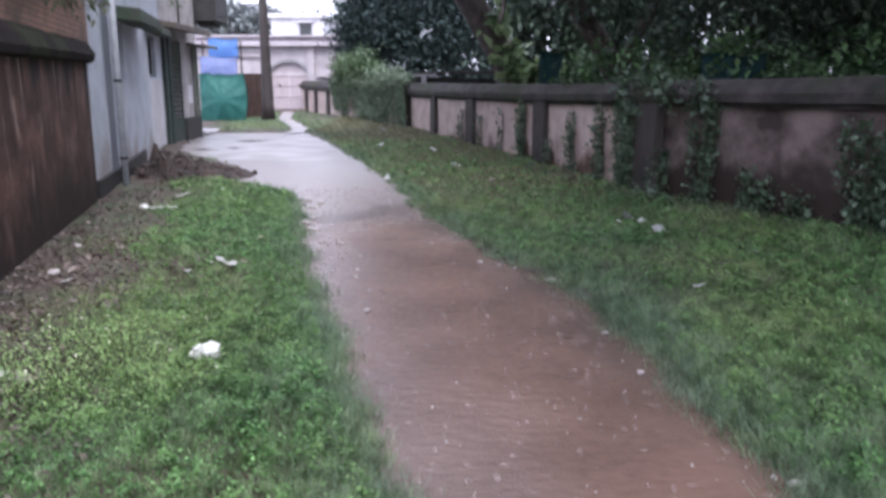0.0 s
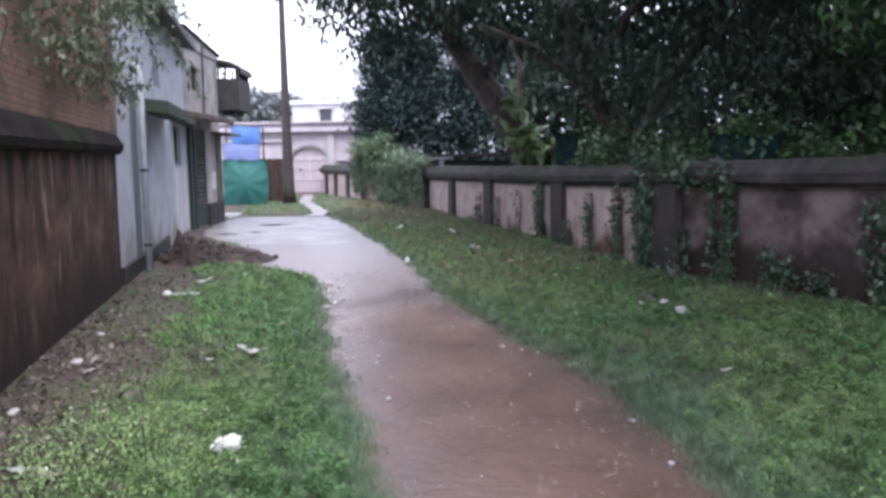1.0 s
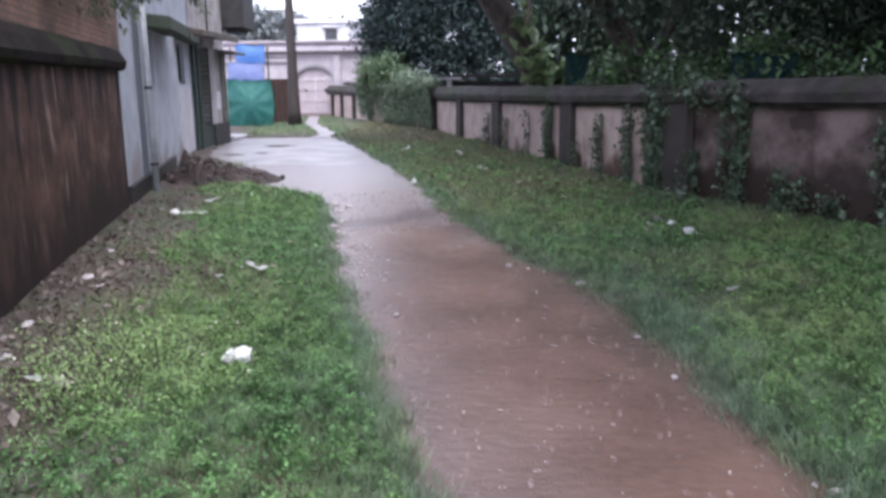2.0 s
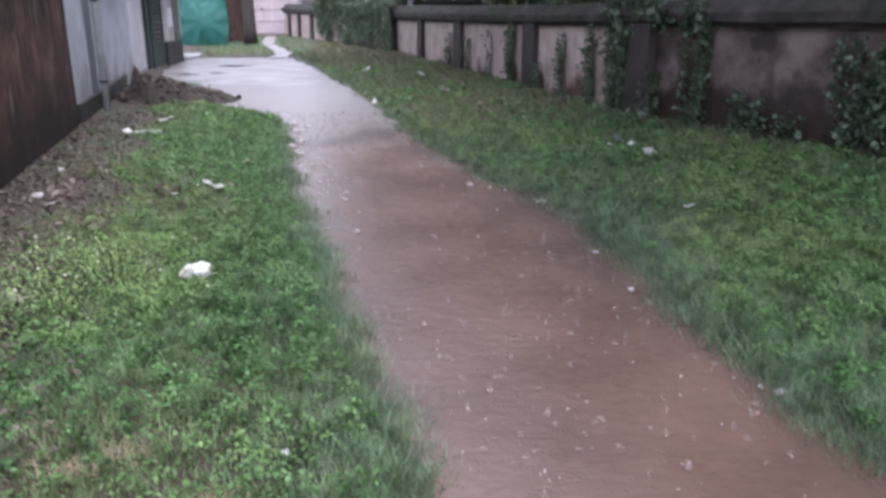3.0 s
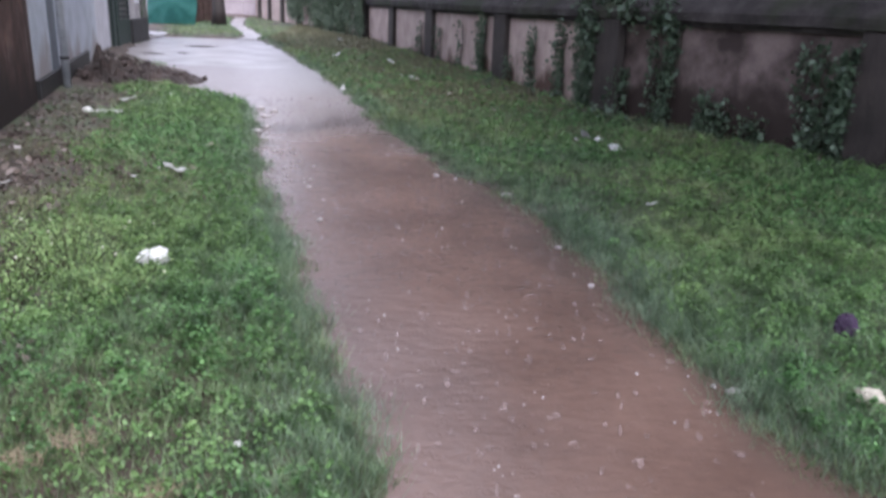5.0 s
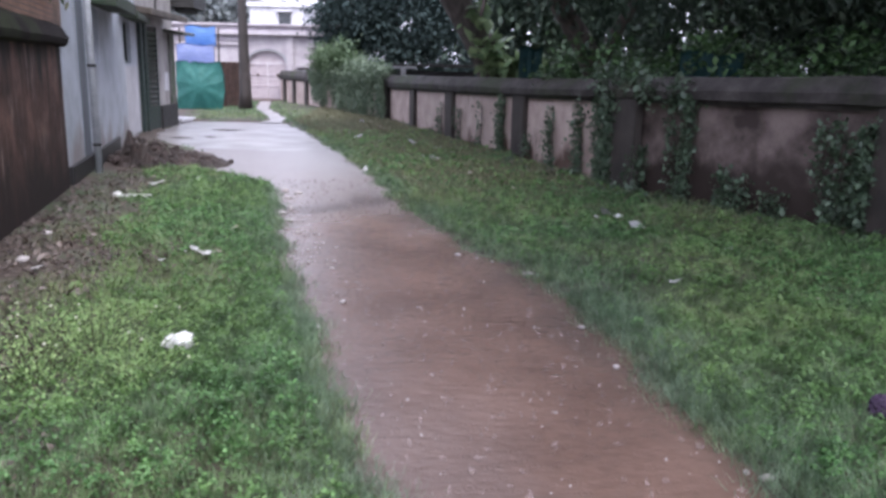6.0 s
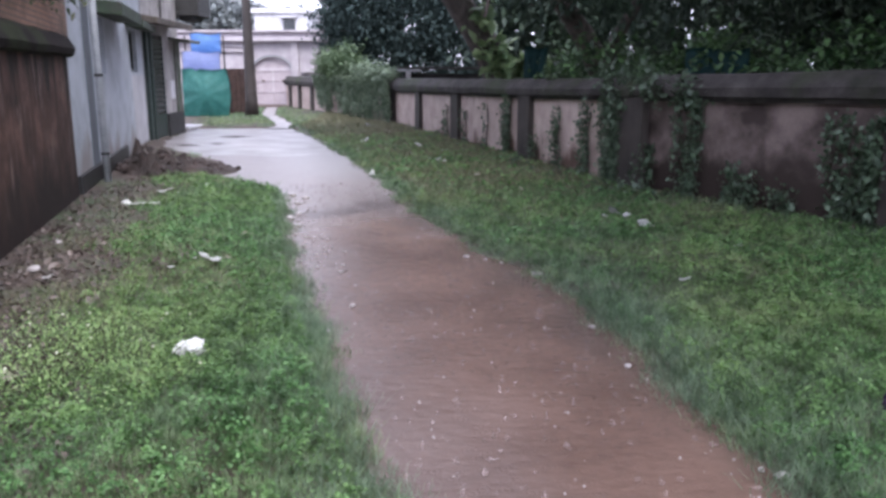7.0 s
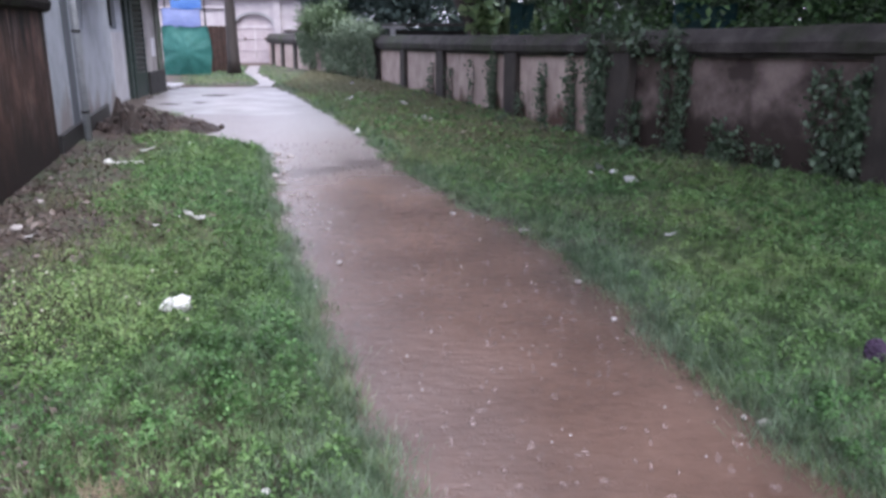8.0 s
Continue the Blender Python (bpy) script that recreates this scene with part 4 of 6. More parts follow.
tagged(slab, "wet pale concrete slab by the house corner", "slab")


def plain_house(name, label, x0, x1, y0, y1, h, material, wins):
    t = thing(name, label, "building", pose(x0, y0, 0))
    w, d = x1 - x0, y1 - y0
    part("wall", box((0, 0, -0.1), (w, d, h)), material, t)
    part("parapet", box((-0.2, -0.2, h), (w + 0.2, d, h + 0.35), 0.04), material, t)
    for u, z in wins:
        win = part("window", box((u, -0.05, z), (u + 0.9, 0.0, z + 1.2), 0.02), M_glass, t)
        part("window_hood", box((u - 0.15, -0.4, z + 1.25), (u + 1.05, 0.0, z + 1.35), 0.02), material, win)
    return t


plain_house("far_house", "far whitewashed house beyond the gateway", -13.4, -9.4, 60, 68, 5.9, M_far, [(2.2, 4.3)])
plain_house("far_block", "far grey building behind the trees", -24, -15.5, 66, 76, 7.2, M_fargrey, [(1.5, 4.5), (4.0, 4.5), (6.5, 4.5)])


# ---- trees and bushes ----
rng = np.random.default_rng(7)


def limb(bm, a, b, r0, r1, sag=0.0, jit=0.08, n=7):
    tube(arc_points(a, b, sag, n, jit), np.linspace(r0, r1, n), 8, bm, 0.08)


def tree(name, label, trunk, limbs, blobs, clumps, per, size, spread, leaf_material, slim=0.4, droop=0.6):
    x, y, z = trunk[0][0]
    t = thing(name, label, "tree", pose(x, y, 0))
    bm = bmesh.new()
    pts = [Vector(p) - Vector((x, y, 0)) for p, r in trunk]
    tube(pts, [r for p, r in trunk], 12, bm, 0.07)
    part("trunk", bm, M_bark, t, "", True)
    for a, b, r0, r1 in limbs:
        bm = bmesh.new()
        limb(bm, Vector(a) - Vector((x, y, 0)), Vector(b) - Vector((x, y, 0)), r0, r1, -0.15)
        part("limb", bm, M_bark, t, "", True)
    c = clump_cloud(rng, blobs, clumps, per, spread) - np.array([x, y, 0])
    v, k = leaf_arrays(c, size, rng, droop, slim)
    leaf_mesh("crown", v, k, leaf_material, t)
    return t


# leaning tree just behind the wall
tree("leaning_tree", "large dark tree with a thick leaning trunk behind the wall",
     [((2.1, 19.3, 0.0), 0.46), ((1.85, 19.2, 1.2), 0.41), ((1.5, 19.1, 2.0), 0.38), ((0.72, 19.0, 3.2), 0.34), ((-0.12, 18.8, 4.4), 0.27), ((-0.9, 18.0, 6.2), 0.18)],
     [((0.5, 19, 3.5), (1.8, 17.0, 5.2), 0.12, 0.05), ((-0.12, 18.8, 4.4), (-2.4, 16.5, 6.0), 0.12, 0.04), ((-0.12, 18.8, 4.4), (0.6, 15.0, 5.8), 0.12, 0.04), ((-2.0, 16.9, 5.7), (-2.7, 15.4, 4.7), 0.04, 0.012)],
     [(-0.9, 18.0, 6.4, 2.4, 2.0, 1.5), (0.4, 15.8, 5.6, 2.6, 2.2, 1.2), (-1.9, 16.0, 5.7, 1.5, 1.4, 0.9), (1.8, 18.5, 5.0, 1.8, 1.6, 1.2), (-1.6, 18.6, 4.6, 0.9, 1.0, 0.7), (-2.5, 15.6, 4.65, 0.6, 0.5, 0.3), (-2.2, 15.9, 4.2, 0.25, 0.3, 0.25)],
     560, 24, 0.24, 0.3, M_leaf, 0.36, 0.8)
# spreading tree whose boughs hang over the wall
tree("spreading_tree", "dark spreading tree with hanging boughs behind the wall",
     [((3.6, 14.6, 0.0), 0.3), ((3.4, 14.4, 1.3), 0.25), ((2.9, 14.0, 2.1), 0.21), ((2.2, 13.4, 2.9), 0.17), ((1.7, 12.6, 4.2), 0.12)],
     [((3.3, 14.3, 1.6), (4.6, 13.0, 4.4), 0.13, 0.06), ((2.6, 13.4, 2.5), (0.4, 12.2, 3.7), 0.09, 0.04), ((2.2, 13.2, 2.9), (3.2, 10.6, 4.4), 0.12, 0.04), ((0.9, 12.4, 3.5), (0.95, 12.2, 2.4), 0.04, 0.03), ((4.6, 13.0, 4.4), (6.6, 11.0, 5.2), 0.1, 0.04)],
     # the two blobs near z 7 are unseen, added to darken the grove below
     [(1.6, 12.2, 4.7, 2.4, 1.8, 0.95), (3.8, 11.2, 4.5, 2.2, 1.8, 1.15), (5.6, 11.6, 4.2, 2.2, 1.9, 1.5), (-0.6, 12.6, 5.3, 1.5, 1.3, 0.75), (4.2, 14.5, 4.6, 2.6, 1.6, 1.8), (2.6, 12.4, 6.8, 3.6, 3.0, 1.2), (5.2, 14.0, 7.4, 3.4, 3.0, 1.2), (2.9, 12.1, 3.1, 1.5, 0.7, 0.85), (1.5, 12.8, 3.6, 0.9, 0.7, 0.5), (4.2, 13.5, 6.0, 2.6, 2.0, 1.4)],
     1150, 24, 0.2, 0.27, M_leaf, 0.36, 0.8)
tree("shade_tree", "dense dark tree behind the wall",
     [((7.2, 9.6, 0.0), 0.3), ((7.1, 9.5, 1.8), 0.25), ((6.9, 9.2, 3.6), 0.18), ((6.6, 9.0, 5.0), 0.1)],
     [((7.1, 9.5, 2.0), (5.6, 8.6, 4.0), 0.12, 0.05), ((7.0, 9.3, 2.6), (8.6, 8.0, 4.2), 0.12, 0.05)],
     # the last two blobs lie above the view, added to block the sky
     [(6.2, 8.8, 4.3, 2.0, 1.6, 1.2), (7.6, 8.2, 3.9, 2.0, 1.7, 1.5), (7.0, 10.2, 3.6, 2.2, 1.5, 1.5), (8.6, 6.4, 3.8, 1.8, 1.6, 1.4), (7.0, 9.2, 6.4, 3.4, 3.0, 1.2), (9.4, 7.0, 6.2, 3.0, 2.6, 1.2)],
     760, 24, 0.17, 0.25, M_leaf, 0.38, 0.7)
tree("bluish_tree", "dense blue-green tree beyond the bush",
     [((-1.2, 31.0, 0.0), 0.35), ((-1.2, 31.0, 2.2), 0.3), ((-1.4, 31.0, 5.0), 0.2)],
     [((-1.2, 31, 2.2), (-3.0, 30.4, 3.8), 0.14, 0.05), ((-1.3, 31, 3.0), (0.6, 30.6, 4.6), 0.14, 0.05)],
     [(-2.6, 30.2, 3.6, 1.7, 1.6, 1.3), (-1.0, 30.2, 3.4, 2.0, 1.6, 1.6), (-2.4, 30.4, 5.4, 1.7, 1.5, 1.3), (-0.4, 30.6, 5.8, 2.4, 1.8, 1.8), (1.4, 30.4, 4.0, 2.0, 1.6, 2.0), (-1.7, 30.0, 1.9, 2.0, 1.2, 1.2), (1.2, 29.6, 2.2, 2.4, 1.2, 1.4), (-3.4, 30.2, 3.0, 0.9, 1.0, 1.2), (-3.2, 30.2, 4.7, 0.8, 1.0, 0.9), (-3.0, 30.2, 6.2, 0.7, 0.9, 0.7)],
     2000, 34, 0.17, 0.27, M_leaf2, 0.5, 0.4)
for k, (x, y, r, h) in enumerate(((4.5, 25, 2.6, 5.5), (8.5, 20, 3.0, 6.0), (9.0, 14.5, 2.4, 5.2), (12.5, 10.5, 3.0, 6.0), (13.5, 4.5, 3.0, 6.0))):
    tree("wood_tree", "dark tree in the grove behind the wall",
         [((x, y, 0), 0.25), ((x + 0.1, y, h * 0.4), 0.2), ((x, y + 0.2, h * 0.85), 0.1)],
         [((x + 0.05, y, h * 0.35), (x - r * 0.6, y - 0.6, h * 0.7), 0.1, 0.04), ((x + 0.05, y, h * 0.4), (x + r * 0.6, y + 0.3, h * 0.75), 0.1, 0.04)],
         [(x, y, h * 0.75, r, r * 0.9, h * 0.3), (x - r * 0.4, y - 0.5, h * 0.5, r * 0.8, r * 0.7, h * 0.25), (x + r * 0.5, y, h * 0.42, r * 0.8, r * 0.7, h * 0.3)],
         420, 22, 0.3, 0.38, M_leaf, 0.42, 0.5)
tree("overhanging_tree", "dark tree over the wall, with unseen shading boughs added overhead",
     [((6.2, 6.6, 0.0), 0.28), ((6.1, 6.6, 2.0), 0.24), ((5.7, 6.5, 3.6), 0.18), ((5.0, 6.3, 5.0), 0.1)],
     [((6.1, 6.6, 2.4), (4.4, 6.0, 4.4), 0.1, 0.04), ((5.9, 6.5, 3.0), (7.4, 4.4, 4.4), 0.1, 0.04), ((5.7, 6.5, 3.6), (4.0, 8.0, 4.9), 0.09, 0.03), ((5.0, 6.3, 5.0), (3.0, 4.2, 6.0), 0.08, 0.03)],
     # blobs from z 6 up are out of view, added to cast shade
     [(4.6, 6.6, 4.7, 1.6, 2.0, 0.7), (6.4, 5.4, 4.6, 2.0, 2.0, 1.2), (4.0, 8.6, 5.0, 1.7, 1.5, 0.8), (6.2, 7.6, 5.2, 2.2, 2.0, 1.2), (5.6, 3.4, 4.8, 2.0, 1.8, 0.9), (5.4, 6.4, 6.4, 3.0, 3.2, 1.0), (3.2, 4.6, 6.0, 2.0, 3.0, 0.8), (3.4, 8.6, 6.6, 2.0, 2.2, 0.8), (3.0, 1.0, 6.0, 2.2, 2.6, 0.8)],
     1350, 24, 0.17, 0.26, M_leaf, 0.4, 0.7)
bough = [o for o in scene.objects if o.name.startswith("overhanging_tree")][0]
bm = bmesh.new()
limb(bm, Vector((4.9, 6.3, 4.4)) - Vector((6.2, 6.6, 0)), Vector((4.1, 7.5, 2.95)) - Vector((6.2, 6.6, 0)), 0.03, 0.01)
part("hanging_bough", bm, M_bark, bough)
c = clump_cloud(rng, [(4.05, 7.5, 3.15, 0.45, 0.4, 0.5), (4.5, 7.0, 3.8, 0.5, 0.5, 0.5), (4.7, 7.1, 2.9, 0.5, 0.4, 0.5)], 120, 14, 0.1) - np.array([6.2, 6.6, 0])
v, k = leaf_arrays(c, 0.13, rng, 0.7, 0.45)
# dense leaves added overhead, out of view, to shade the eastern verge and wall
c2 = clump_cloud(rng, [(3.0, 4.6, 6.3, 2.2, 3.0, 0.7), (3.4, 8.4, 6.9, 2.2, 2.2, 0.7), (3.2, 1.2, 6.3, 2.2, 2.6, 0.7), (5.6, 5.0, 6.8, 2.2, 3.6, 0.8)], 560, 20, 0.3) - np.array([6.2, 6.6, 0])
v2, k2 = leaf_arrays(c2, 0.3, rng, 0.2, 0.5)
leaf_mesh("unseen_shading_crown", v2, k2, M_leaf, bough)
leaf_mesh("bough_foliage", v, k, M_under, bough, "paler green leaves at the bough's end")
# far woods close the view behind the grove
c = np.concatenate([clump_cloud(rng, [(x, y, 4.2, 3.2, 2.0, 4.4)], 120, 20, 0.5) for x, y in ((6, 34), (11, 30), (15, 25), (18, 19), (20, 12), (20, 5), (2.5, 38), (18, -2), (8.5, 26), (13, 20))])
v, k = leaf_arrays(c, 0.5, rng, 0.3, 0.6)
tagged(leaf_mesh("far_woods", v, k, M_leaf), "dark woods closing the view behind the grove", "woods", kind="stuff")
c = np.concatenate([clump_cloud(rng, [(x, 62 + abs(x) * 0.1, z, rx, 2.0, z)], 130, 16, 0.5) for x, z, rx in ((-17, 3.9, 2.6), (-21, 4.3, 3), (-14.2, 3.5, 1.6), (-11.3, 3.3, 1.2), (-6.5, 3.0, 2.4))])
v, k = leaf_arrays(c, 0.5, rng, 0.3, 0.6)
tagged(leaf_mesh("far_treetops", v, k, M_hazed), "grey-green treetops beyond the gateway, rain haze in their colour", "woods", kind="stuff")


def shrub(name, label, blobs, clumps, per, size, spread, material, slim=0.6, stems=5, category="bush"):
    x, y = blobs[0][0], blobs[0][1]
    t = thing(name, label, category, pose(x, y, 0))
    bm = bmesh.new()
    for _ in range(stems):
        b = random.choice(blobs)
        limb(bm, (random.uniform(-0.2, 0.2), random.uniform(-0.2, 0.2), 0.0), (b[0] - x + random.uniform(-0.5, 0.5) * b[3], b[1] - y + random.uniform(-0.5, 0.5) * b[4], b[2] + b[5] * 0.4), 0.03, 0.008, 0, 0.05, 6)
    if stems:
        part("stalk", bm, M_stem, t)
    else:
        bm.free()
    c = clump_cloud(rng, blobs, clumps, per, spread) - np.array([x, y, 0])
    c[:, 2] = np.maximum(c[:, 2], 0.03)
    v, k = leaf_arrays(c, size, rng, 0.3, slim)
    leaf_mesh("leaves", v, k, material, t)
    return t


shrub("hedge_bush", "green bush leaning over the far boundary wall",
      [(-2.9, 26.4, 1.7, 0.45, 0.8, 0.38), (-3.4, 27.6, 1.85, 0.45, 0.8, 0.4), (-2.8, 26.6, 2.1, 0.3, 0.45, 0.25), (-3.8, 28.6, 1.75, 0.45, 0.9, 0.35), (-2.4, 25.5, 1.75, 0.3, 0.5, 0.25)], 260, 20, 0.14, 0.16, M_bush, 0.5, 0)
shrub("coping_tangle", "pale green creeper heaped along the top of the wall",
      [(-1.75, 23.9, 1.46, 0.36, 0.8, 0.14), (-1.15, 22.4, 1.42, 0.26, 0.6, 0.1), (-1.45, 23.1, 1.5, 0.32, 0.6, 0.13), (-2.15, 24.9, 1.52, 0.38, 0.8, 0.18), (-2.0, 24.3, 1.66, 0.22, 0.4, 0.12), (-2.6, 26.0, 1.5, 0.36, 0.7, 0.16)], 330, 18, 0.10, 0.11, M_creeper, 0.5, 0)
c = []
roots = 21.8 + 7.4 * rng.uniform(0, 1, 70) ** 1.2
for k in range(260):
    y = float(rng.choice(roots)) + rng.normal(0, 0.09)
    x = float(wall_right_x(y)) - 0.14
    bottom = rng.uniform(0.02, 0.5) if y < 26.5 else rng.uniform(0.2, 0.9)
    sway = rng.normal(0, 0.12)
    for z in np.arange(bottom, 1.42, 0.03):
        c.append((x - rng.uniform(0, 0.1) - 0.16 * (z / 1.42) ** 3, y + sway * (1.4 - z) + rng.normal(0, 0.05), z))
v, k = leaf_arrays(np.array(c), 0.10, rng, 1.0, 0.5)
creep = thing("hanging_creeper", "dense green creeper hanging down the far wall", "creeper", pose(-2.0, 24.2, 0))
leaf_mesh("leaves", v - np.array([-2.0, 24.2, 0]), k, M_creeper, creep)
for k, (x, y, z, rx, rz) in enumerate(((2.9, 12.0, 1.5, 1.0, 0.5), (4.3, 11.0, 1.5, 1.1, 0.55), (5.4, 9.4, 1.5, 1.0, 0.55), (5.9, 7.6, 1.5, 0.9, 0.5), (7.2, 5.6, 1.5, 1.1, 0.6), (3.4, 15.5, 1.5, 1.2, 0.6))):
    shrub("undergrowth_bush", "green undergrowth rising above the wall", [(x, y, z, rx, 0.8, rz), (x, y, 0.8, rx * 0.9, 0.8, 0.6)], 130, 20, 0.13, 0.16, M_under)
shrub("broadleaf_vine", "broad-leaved pale green vine climbing the leaning trunk",
      [(1.6, 18.7, 2.0, 0.3, 0.25, 0.45), (2.0, 18.6, 1.65, 0.6, 0.3, 0.32), (2.5, 18.4, 1.62, 0.45, 0.3, 0.28), (1.35, 18.7, 2.7, 0.2, 0.2, 0.45)], 105, 4, 0.36, 0.12, M_vinelight, 0.62, 6, "vine")

# creepers on the wall: strands of small leaves
def ivy(label, x, y, dx, dy, width, z0, z1, density, size=0.06):
    t = thing("wall_ivy", label, "creeper", pose(x, y, 0), "creepers on the wall")
    bm = bmesh.new()
    pts = []
    strands = max(1, int(width / 0.045))
    for s in range(strands):
        u = (s + 0.5) / strands * width - width / 2
        hi = z1 - random.uniform(0, 0.25) * (strands > 1)
        zs = np.arange(z0, hi, 0.06)
        path = []
        w = 0.0
        for z in zs:
            w += random.uniform(-0.03, 0.03)
            path.append((dx * (u + w) + nrm_r[0] * 0.03, dy * (u + w) + nrm_r[1] * 0.03, z))
        if len(path) > 2:
            tube(path, [0.007] * len(path), 5, bm)
        for p in path:
            for _ in range(np.random.poisson(density * 2.4)):
                pts.append((p[0] + random.gauss(0, 0.045), p[1] + random.gauss(0, 0.045), p[2] + random.gauss(0, 0.04)))
    pts = np.array(pts)
    # keep the leaves on the lane's side of the plaster
    off = pts[:, :2] @ np.array(nrm_r)
    pts[:, :2] += np.outer(np.maximum(0.03 - off, 0) + rng.uniform(0, 0.1, len(pts)), nrm_r)
    pts[:, 2] = np.maximum(pts[:, 2], 0.04)
    part("stalk", bm, M_stem, t)
    v, k = leaf_arrays(pts, size, rng, 0.9, 0.75)
    leaf_mesh("leaves", v, k, M_vine, t)


for (a, b), items in ((((-1.05, 22.1), (2.6, 9.3)), ((16.9, 0.1, 0.0, 0.95, 2), (15.6, 0.12, 0.0, 1.0, 1.2), (14.4, 0.1, 0.0, 1.0, 1.5), (13.35, 0.25, 0.0, 1.2, 3), (12.2, 0.1, 0.0, 0.7, 2), (11.4, 0.14, 0.0, 1.05, 2.4), (10.45, 0.2, 0.0, 1.3, 2.4), (9.75, 0.42, 0.0, 1.5, 3.4))),
                      (((2.6, 9.3), (4.4, 6.5)), ((9.05, 0.18, 0.0, 0.85, 3), (8.55, 0.24, 0.0, 1.45, 3), (7.95, 0.4, 0.0, 0.6, 2.4), (7.55, 0.3, 0.0, 0.45, 2.6), (6.88, 0.42, 0.0, 1.25, 3.8))),
                      (((4.4, 6.5), (8.2, 0.6)), ((5.6, 0.5, 0.0, 1.3, 3), (4.2, 0.3, 0.0, 0.9, 3)))):
    d = Vector((b[0] - a[0], b[1] - a[1])).normalized()
    nrm_r = (d.y, -d.x)
    if nrm_r[0] > 0:
        nrm_r = (-nrm_r[0], -nrm_r[1])
    for y, w, z0, z1, dens in items:
        tt = (y - a[1]) / (b[1] - a[1])
        ivy("ivy strands climbing the stained plaster", a[0] + (b[0] - a[0]) * tt, y, d.x, d.y, w, z0, z1, dens)
# tangle over the coping where two runs of the wall meet
c = clump_cloud(rng, [(2.45, 9.75, 1.46, 0.22, 0.5, 0.14), (2.68, 8.95, 1.42, 0.2, 0.35, 0.18), (2.98, 8.5, 1.38, 0.18, 0.28, 0.18)], 70, 11, 0.07)
v, k = leaf_arrays(c - np.array([2.6, 9.2, 1.3]), 0.075, rng, 0.6, 0.7)
cc = thing("coping_creeper", "leafy creeper spilling over the coping", "creeper", pose(2.6, 9.2, 1.3))
leaf_mesh("leaves", v, k, M_vine, cc)

# roofs glimpsed behind the wall
shed = thing("low_shed", "low dark shed roof behind the wall", "shed", pose(0.2, 21.4, 0))
part("shed_wall", box((-0.95, 0.1, 0), (1.2, 1.6, 1.5)), M_dark, shed)
part("shed_roof", box((-1.1, -0.2, 1.62), (1.3, 1.8, 1.69), 0.01), M_dark, shed)
part("roof_post", box((-0.86, -0.15, 0.0), (-0.72, -0.05, 1.62), 0.01), M_far, shed, "whitewashed roof post")
part("roof_board", box((-1.08, -0.24, 1.56), (-0.45, -0.2, 1.62), 0.005), M_fargrey, shed)
for nm, x, y, w, h, lab in (("net_fence", 2.25, 16.2, 0.5, 2.05, "teal net hung behind the wall"), ("net_fence", 4.05, 10.6, 0.9, 1.86, "faded teal net sheet among the undergrowth")):
    ob = draped(nm, x - w / 2, x + w / 2, 0.0, h, y, M_net, 0.05, 0.5)
    tagged(ob, lab, "net")

# creeper and fronds on the brick outbuilding
c = clump_cloud(rng, [(-3.62, 7.3, 2.7, 0.2, 1.0, 0.4), (-3.3, 6.0, 2.9, 0.2, 0.9, 0.45), (-4.05, 8.5, 2.75, 0.16, 0.7, 0.4), (-3.5, 6.8, 3.3, 0.2, 1.5, 0.4), (-3.9, 8.2, 3.4, 0.2, 0.7, 0.35)], 115, 18, 0.13)
v, k = leaf_arrays(c - np.array([-4.4, 7.4, 2.0]), 0.09, rng, 0.8, 0.45)
rc = thing("roof_creeper", "drooping green creeper over the brick outbuilding", "creeper", pose(-4.4, 7.4, 2.0))
leaf_mesh("leaves", v, k, M_rootleaf, rc)
for k in range(9):
    y = random.uniform(5.4, 9.0)
    x = float(wall_left_x(y)) + 0.03
    hang = arc_points((x - 0.05, y, 3.7), (x + 0.04, y + random.uniform(-0.5, 0.5), random.uniform(2.3, 2.7)), 0.0, 9, 0.04)
    part("vine_stem", tube([p - Vector((-4.4, 7.4, 2.0)) for p in hang], np.linspace(0.014, 0.005, 9), 5), M_stem, rc)
fr = thing("overhanging_branch", "thin leafy branches drooping before the house", "branch", pose(-4.35, 9.1, 3.45))
for ex, ey, ez in ((1.15, 0.6, -0.35), (0.75, 0.9, -0.9), (1.0, 0.2, -0.1), (0.5, 0.5, -0.7), (0.9, 0.8, -1.05)):
    bm = bmesh.new()
    pts = [Vector((ex * t, ey * t, 0.25 * math.sin(2.6 * t) + ez * t * t)) for t in np.linspace(0, 1, 9)]
    tube(pts, np.linspace(0.015, 0.004, 9), 5, bm)
    br = part("twig", bm, M_stem, fr)
    c = np.array([p + Vector((random.gauss(0, 0.05), random.gauss(0, 0.05), random.gauss(-0.03, 0.05))) for p in pts for _ in range(12)])
    v, k = leaf_arrays(c, 0.11, rng, 0.7, 0.32)
    leaf_mesh("leaves", v, k, M_creeper, br)

# ---- heap of dug earth ----
bm = bmesh.new()
bmesh.ops.create_grid(bm, x_segments=90, y_segments=90, size=1.0)
for q in bm.verts:
    x, y = q.co.x, q.co.y
    r = math.hypot(x, y)
    hgt = 0.42 * math.exp(-((x + 0.6) ** 2) / 0.11 - ((y + 0.1) ** 2) / 0.18) + 0.16 * math.exp(-((x + 0.05) ** 2) / 0.22 - (y ** 2) / 0.3) + 0.05
    rough_ = abs(noise.noise((x * 3.5, y * 3.5, 3.0))) * 0.5 + abs(noise.noise((x * 9, y * 9, 7.0))) * 0.5 + abs(noise.noise((x * 21, y * 21, 1.0))) * 0.25
    q.co.z = -0.06 + (hgt * (0.45 + 1.25 * rough_) + 0.05 * rough_ + 0.05) * max(0, min(1, (1.0 - r) * 3))
